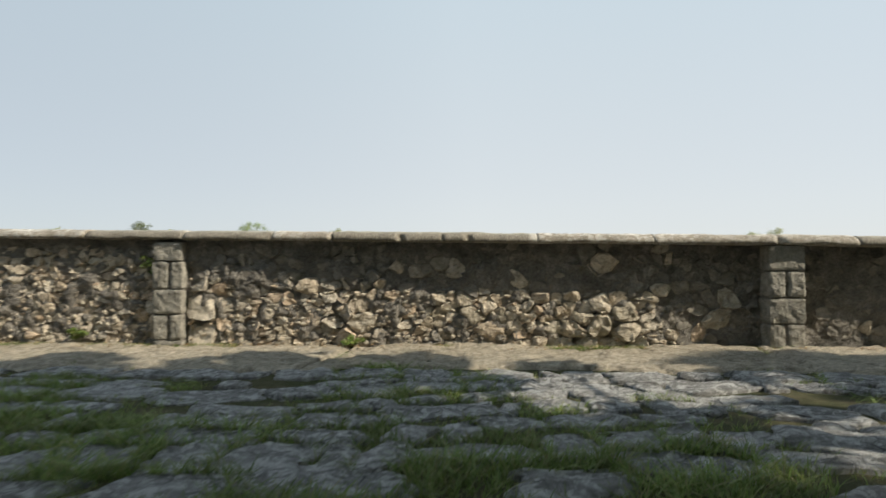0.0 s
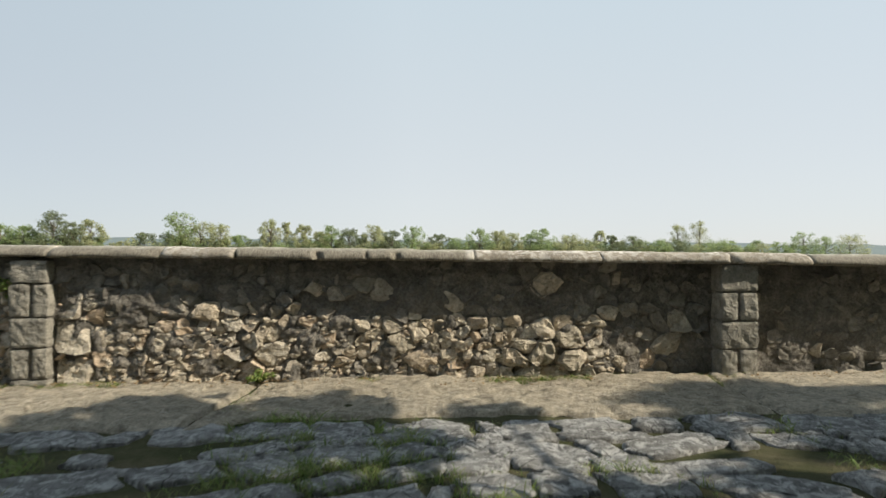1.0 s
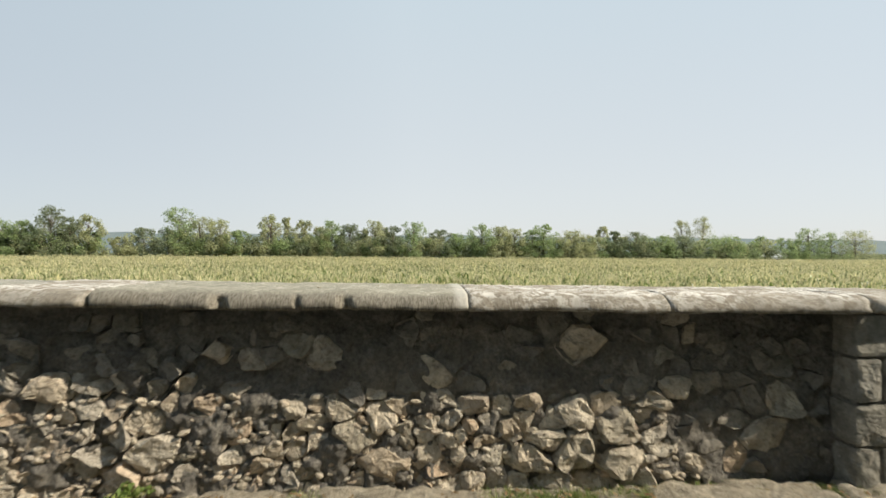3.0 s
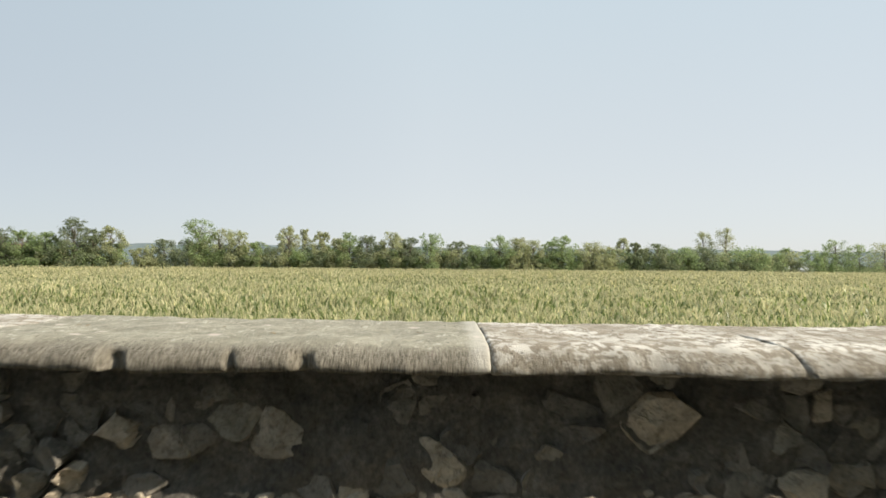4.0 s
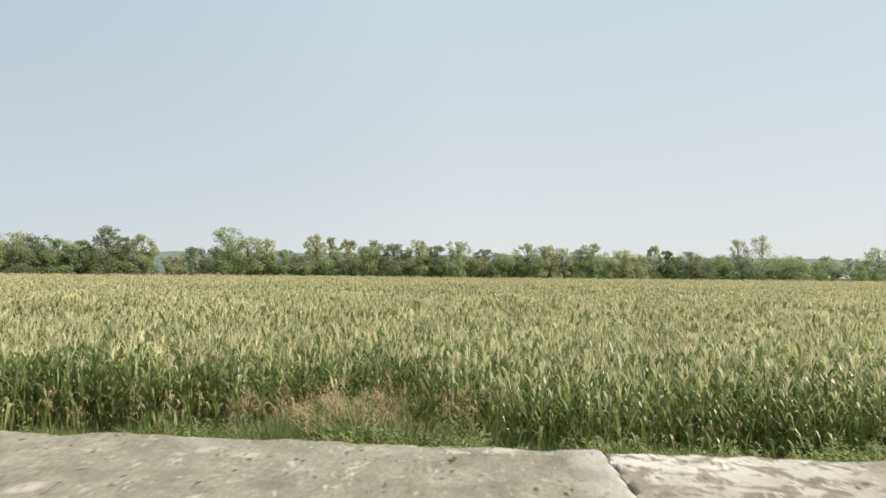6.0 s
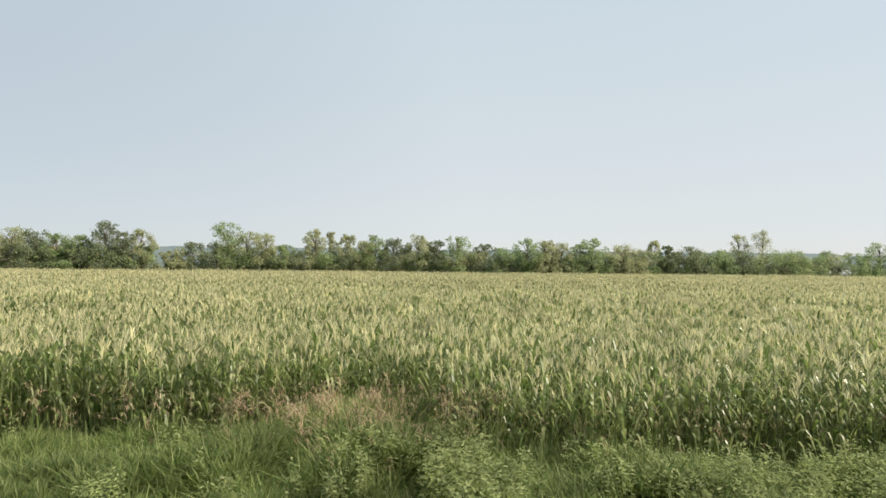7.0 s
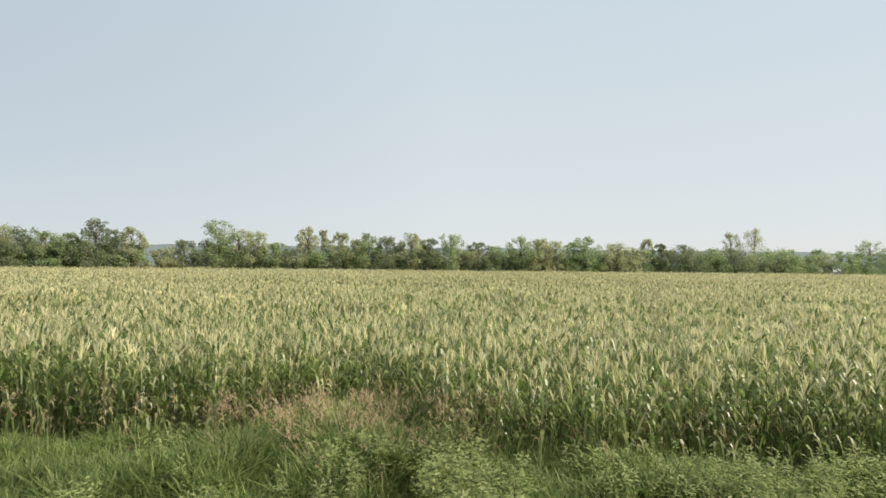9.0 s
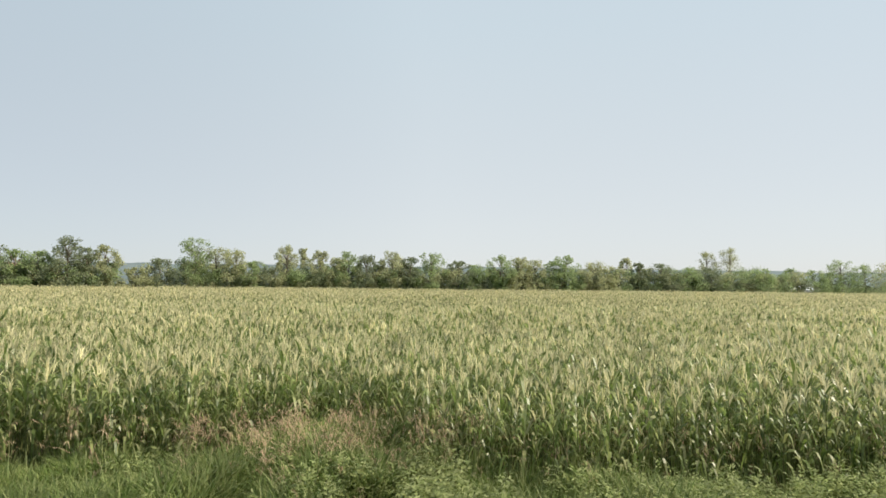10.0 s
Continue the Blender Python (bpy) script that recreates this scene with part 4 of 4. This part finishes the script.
def build_hedge_line():
    rg = np.random.default_rng(3)
    tones = [FOLIAGE, FOLIAGE_DARK, FOLIAGE, FOLIAGE_PALE, FOLIAGE_DARK, FOLIAGE_PALE, FOLIAGE]
    words = {FOLIAGE: "green", FOLIAGE_DARK: "dark green", FOLIAGE_PALE: "yellow-green"}
    n = 0
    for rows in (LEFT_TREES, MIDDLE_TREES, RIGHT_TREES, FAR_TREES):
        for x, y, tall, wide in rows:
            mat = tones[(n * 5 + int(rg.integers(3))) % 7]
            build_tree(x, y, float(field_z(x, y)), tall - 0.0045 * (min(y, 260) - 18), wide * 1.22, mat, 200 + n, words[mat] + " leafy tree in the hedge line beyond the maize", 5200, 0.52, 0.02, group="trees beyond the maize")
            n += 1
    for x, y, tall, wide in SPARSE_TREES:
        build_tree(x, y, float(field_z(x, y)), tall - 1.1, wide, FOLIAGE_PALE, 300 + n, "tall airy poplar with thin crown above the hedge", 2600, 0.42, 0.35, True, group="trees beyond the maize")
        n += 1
    # a second, lower row of trees behind
    for k, x in enumerate(np.arange(-178, 160, 6.2)):
        if -115 < x < -100:
            continue
        y = float(np.interp(x, [-180, -122, -91, 0, 116, 165], [181, 186, 212, 227, 246, 254])) + 6 + rg.normal(0, 1.5)
        mat = tones[(k * 3) % 7]
        build_tree(x + rg.normal(0, 1.2), y, float(field_z(x, y)), rg.uniform(10.5, 14.5), rg.uniform(9, 12), mat, 700 + k, words[mat] + " lower tree behind the hedge line", 2300, 0.55, 0.04, group="trees beyond the maize")
    # low shrubs that close the foot of the line
    for k, x in enumerate(np.arange(-180, 165, 4.6)):
        if -112 < x < -103:
            continue
        y = float(np.interp(x, [-180, -122, -91, 0, 116, 165], [181, 186, 212, 227, 246, 254])) - 2.0 + rg.normal(0, 0.8)
        tall = rg.uniform(8.0, 12.5)
        root = tagged(new("shrub"), "low dense shrub at the foot of the trees", "shrub", "shrubs of the hedge line")
        root.location = (x, y, float(field_z(x, y)))
        cs = np.column_stack([rg.normal(0, 2.4, 13), rg.normal(0, 1.0, 13), rg.uniform(0.12, 0.9, 13) * tall])
        v, f = leaf_cloud(cs, rg.uniform(1.4, 2.6, 13), 1500, 0.5, rg)
        v[:, 2] = np.maximum(v[:, 2], 0.02)
        part("foliage", mesh_of("foliage", v, f, [tones[k % 7]]), tones[k % 7], root)


build_hedge_line()


def build_shade_trees():
    """Courtyard trees beside the camera's way, whose shade lies on the paving."""
    for k, (x, y, tall, wide, n) in enumerate([(2.6, -8.0, 10, 7.5, 5200), (7.8, -9.1, 10.5, 8.0, 5400), (13.0, -8.8, 10.5, 8.0, 6200), (18.4, -8.7, 10.5, 8.0, 6200), (5.4, -7.1, 9.0, 6.0, 3600), (3.4, -5.9, 9.0, 4.2, 3000), (5.0, -4.15, 8.5, 3.3, 3400), (13.3, -4.3, 9.5, 3.4, 2400)]):
        build_tree(x, y, -0.05, tall, wide, FOLIAGE, 500 + k, "broad leafy tree shading the courtyard", n, 0.30, 0.47, group="courtyard trees")


build_shade_trees()


def build_sky_blocker():
    """An added, unseen plain wall behind the camera; it cuts sky light on the courtyard."""
    bm = box(-18, 18, -14.1, -13.5, -0.1, 10.0)
    ob = part("wall_north", bm, RENDERED_OLD, None)
    tagged(ob, "plain unseen wall added behind the courtyard to block sky light", "wall", kind="structure")


build_sky_blocker()


# ---- distance ----
def build_hills():
    xs = np.linspace(-2600, 2600, 200)
    crest = 1.8 + 1500 * np.interp(xs, [-2600, -1270, -800, -480, 90, 900, 1080, 2600], [0.045, 0.044, 0.041, 0.036, 0.032, 0.025, 0.022, 0.02]) + 7 * rough3(np.column_stack([xs * 0.02, 0 * xs, 0 * xs]), 5)
    rows = [np.column_stack([xs, np.full(200, 1500.0), np.full(200, -8.0)]), np.column_stack([xs, 1600 + 0 * xs, crest]), np.column_stack([xs, 2100 + 0 * xs, crest * 0.6])]
    i = (np.arange(2)[:, None] * 200 + np.arange(199)).ravel()
    me = mesh_of("backdrop", np.concatenate(rows), np.stack([i, i + 1, i + 201, i + 200], -1), [HAZY_HILL], None, True)
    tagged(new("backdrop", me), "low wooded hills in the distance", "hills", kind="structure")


build_hills()


def build_farmhouse(x, y, w, d, h, rise, wall, roof, label):
    root = tagged(new("farm_building"), label, "building")
    root.location = (x, y, float(field_z(x, y)))
    part("wall", box(-w / 2, w / 2, -d / 2, d / 2, -0.2, h), wall, root)
    bm = bmesh.new()
    e = 0.5
    pts = [(-w / 2 - e, -d / 2 - e, h), (w / 2 + e, -d / 2 - e, h), (w / 2 + e, d / 2 + e, h), (-w / 2 - e, d / 2 + e, h), (-w / 2 - e, 0, h + rise), (w / 2 + e, 0, h + rise)]
    q = [bm.verts.new(p) for p in pts]
    for f in ((0, 1, 5, 4), (2, 3, 4, 5), (0, 4, 3), (1, 2, 5), (3, 2, 1, 0)):
        bm.faces.new([q[k] for k in f])
    part("roof", bm, roof, root)
    for k in (-0.3, 0.0, 0.3):
        part("window", box(k * w - 0.7, k * w + 0.7, -d / 2 - 0.06, -d / 2 + 0.1, h * 0.35, h * 0.75), DARK, root)


build_farmhouse(184, 294, 12, 8, 3.9, 2.3, RENDERED, SHEET_ROOF, "low farm shed with a white sheet roof")
build_farmhouse(186, 335, 13, 9, 6.0, 2.6, RENDERED, TILE_ROOF, "farmhouse with a red tile roof behind trees")
build_farmhouse(-180, 240, 14, 9, 9.0, 2.8, RENDERED, TILE_ROOF, "pale house with a red tile roof behind trees")


# ---- grass in the joints, litter ----
def build_joint_grass():
    rg = np.random.default_rng(41)
    s = spread(130000, -7.0, 7.0, -7.0, 0.05, rg)
    free = np.ones(len(s), bool)
    for cx, cy, w, d in SLABS:
        q = ((s[:, 0] - cx) / w) ** 4 + ((s[:, 1] - cy) / d) ** 4
        free &= q > 0.9
    lush = rough3(np.column_stack([s * 1.1, np.zeros(len(s))]), 3)
    keep = free & (lush + rg.normal(0, 0.10, len(s)) > 0.0)
    s, lush = s[keep], lush[keep]
    foot = np.column_stack([rg.uniform(-7, 7, 6000), rg.normal(0.0, 0.06, 6000)])
    foot = foot[rough3(np.column_stack([foot[:, :1] * 2.2, np.zeros((len(foot), 2))]), 2) > 0.04]
    size = np.concatenate([np.clip(0.5 + 1.2 * lush + rg.normal(0, 0.2, len(s)), 0.25, 1.6), rg.uniform(0.4, 1.0, len(foot))])
    s = np.concatenate([s, foot])
    kinds = [joined([(blade(700 + k * 4 + q, 0.078, 0.007, 0.05 + 0.035 * (k % 4)), 0) for q in range(3)]) for k in range(12)]
    kinds = [(v + np.repeat(np.random.default_rng(k).normal(0, 0.012, (3, 3)) * np.array([1, 1, 0]), 8, axis=0), f, m) for k, (v, f, m) in enumerate(kinds)]
    spots = np.column_stack([s, np.full(len(s), -0.03)])
    v, f, m = many(kinds, spots, rg.uniform(0, 6.28, len(s)), size, rg.integers(len(kinds), size=len(s)))
    tagged(new("joint_grass", mesh_of("joint_grass", v, f, [JOINT_GRASS], m)), "short green grass growing in the paving joints", "grass", kind="stuff")
    # dry leaves along the wall's foot
    n = 700
    c = np.column_stack([rg.uniform(-6, 6, n), 0.08 - np.abs(rg.normal(0.0, 0.16, n)), np.full(n, 0.028)])
    a = rg.uniform(0, 6.28, n)
    u = np.column_stack([np.cos(a), np.sin(a), rg.normal(0, 0.2, n)]) * rg.uniform(0.008, 0.024, n)[:, None]
    w = np.column_stack([-np.sin(a), np.cos(a), rg.normal(0, 0.3, n)]) * 0.012
    v = np.stack([c - u, c + w, c + u, c - w], 1).reshape(-1, 3)
    tagged(new("leaf_litter", mesh_of("leaf_litter", v, np.arange(n * 4).reshape(-1, 4), [STRAW])), "scattered dry brown leaves along the wall", "litter", kind="stuff")


build_joint_grass()


# ---- plants that grow on and beside the wall ----
def build_wall_plant(x, y, z, wide, tall, n, label, seed):
    rg = np.random.default_rng(seed)
    root = tagged(new("wall_plant"), label, "plant")
    root.location = (x, y, z)
    bm = bmesh.new()
    tips = []
    for k in range(7):
        tip = (rg.normal(0, wide * 0.5), rg.normal(-0.02, 0.02), tall * rg.uniform(0.35, 1.0))
        limb(bm, (0, 0.03, 0), tip, 0.004, 0.0015, 4)
        tips.append(tip)
    part("stem", bm, STALK, root)
    v, f = leaf_cloud(np.array(tips), rg.uniform(0.03, 0.06, 7), n, 0.035, rg)
    v[:, 2] = np.maximum(v[:, 2], 0.0)
    part("foliage", mesh_of("foliage", v, f, [JOINT_GRASS]), JOINT_GRASS, root)


build_wall_plant(-4.10, 0.08, 0.78, 0.09, 0.28, 240, "small green creeper rooted in the wall beside a pillar", 61)
build_wall_plant(-4.95, 0.02, 0.0, 0.16, 0.20, 320, "leafy green weed at the foot of the wall", 62)
build_wall_plant(-1.62, 0.03, 0.0, 0.12, 0.12, 220, "low green weed in the joint at the wall", 63)


# ---- dry leaves lying on the coping ----
def build_dry_leaf():
    bm = bmesh.new()
    rows = []
    for k in range(5):
        t = k / 4
        w = 0.013 * math.sin(math.pi * min(0.97, 0.08 + 0.9 * t))
        rows.append([bm.verts.new((-0.03 + 0.06 * t, q * w, 0.002 + abs(q) * (0.002 + 0.003 * t) + 0.006 * math.sin(3 * t))) for q in (-1, 0, 1)])
    for a, b in zip(rows[:-1], rows[1:]):
        for q in (0, 1):
            bm.faces.new((a[q], a[q + 1], b[q + 1], b[q]))
    bmesh.ops.solidify(bm, geom=bm.faces[:], thickness=0.0012)
    me = bpy.data.meshes.new("dry_leaf")
    bm.to_mesh(me)
    bm.free()
    me.materials.append(STRAW)
    leaf = tagged(new("dry_leaf", me), "small curled dry brown leaf on the coping", "leaf", "dry leaves on the coping")
    rg = np.random.default_rng(71)
    for k in range(13):
        x, y = rg.uniform(-1.7, 1.9), rg.uniform(0.12, 0.92)
        m = pose(x, y, float(top_z(x)) + 0.004, rg.uniform(-8, 8), 0, rg.uniform(0, 360)) @ Matrix.Scale(rg.uniform(0.3, 0.65), 4)
        if k == 0:
            leaf.matrix_basis = m
        else:
            other = copy_thing(leaf, m)
            other.matrix_basis = m


build_dry_leaf()
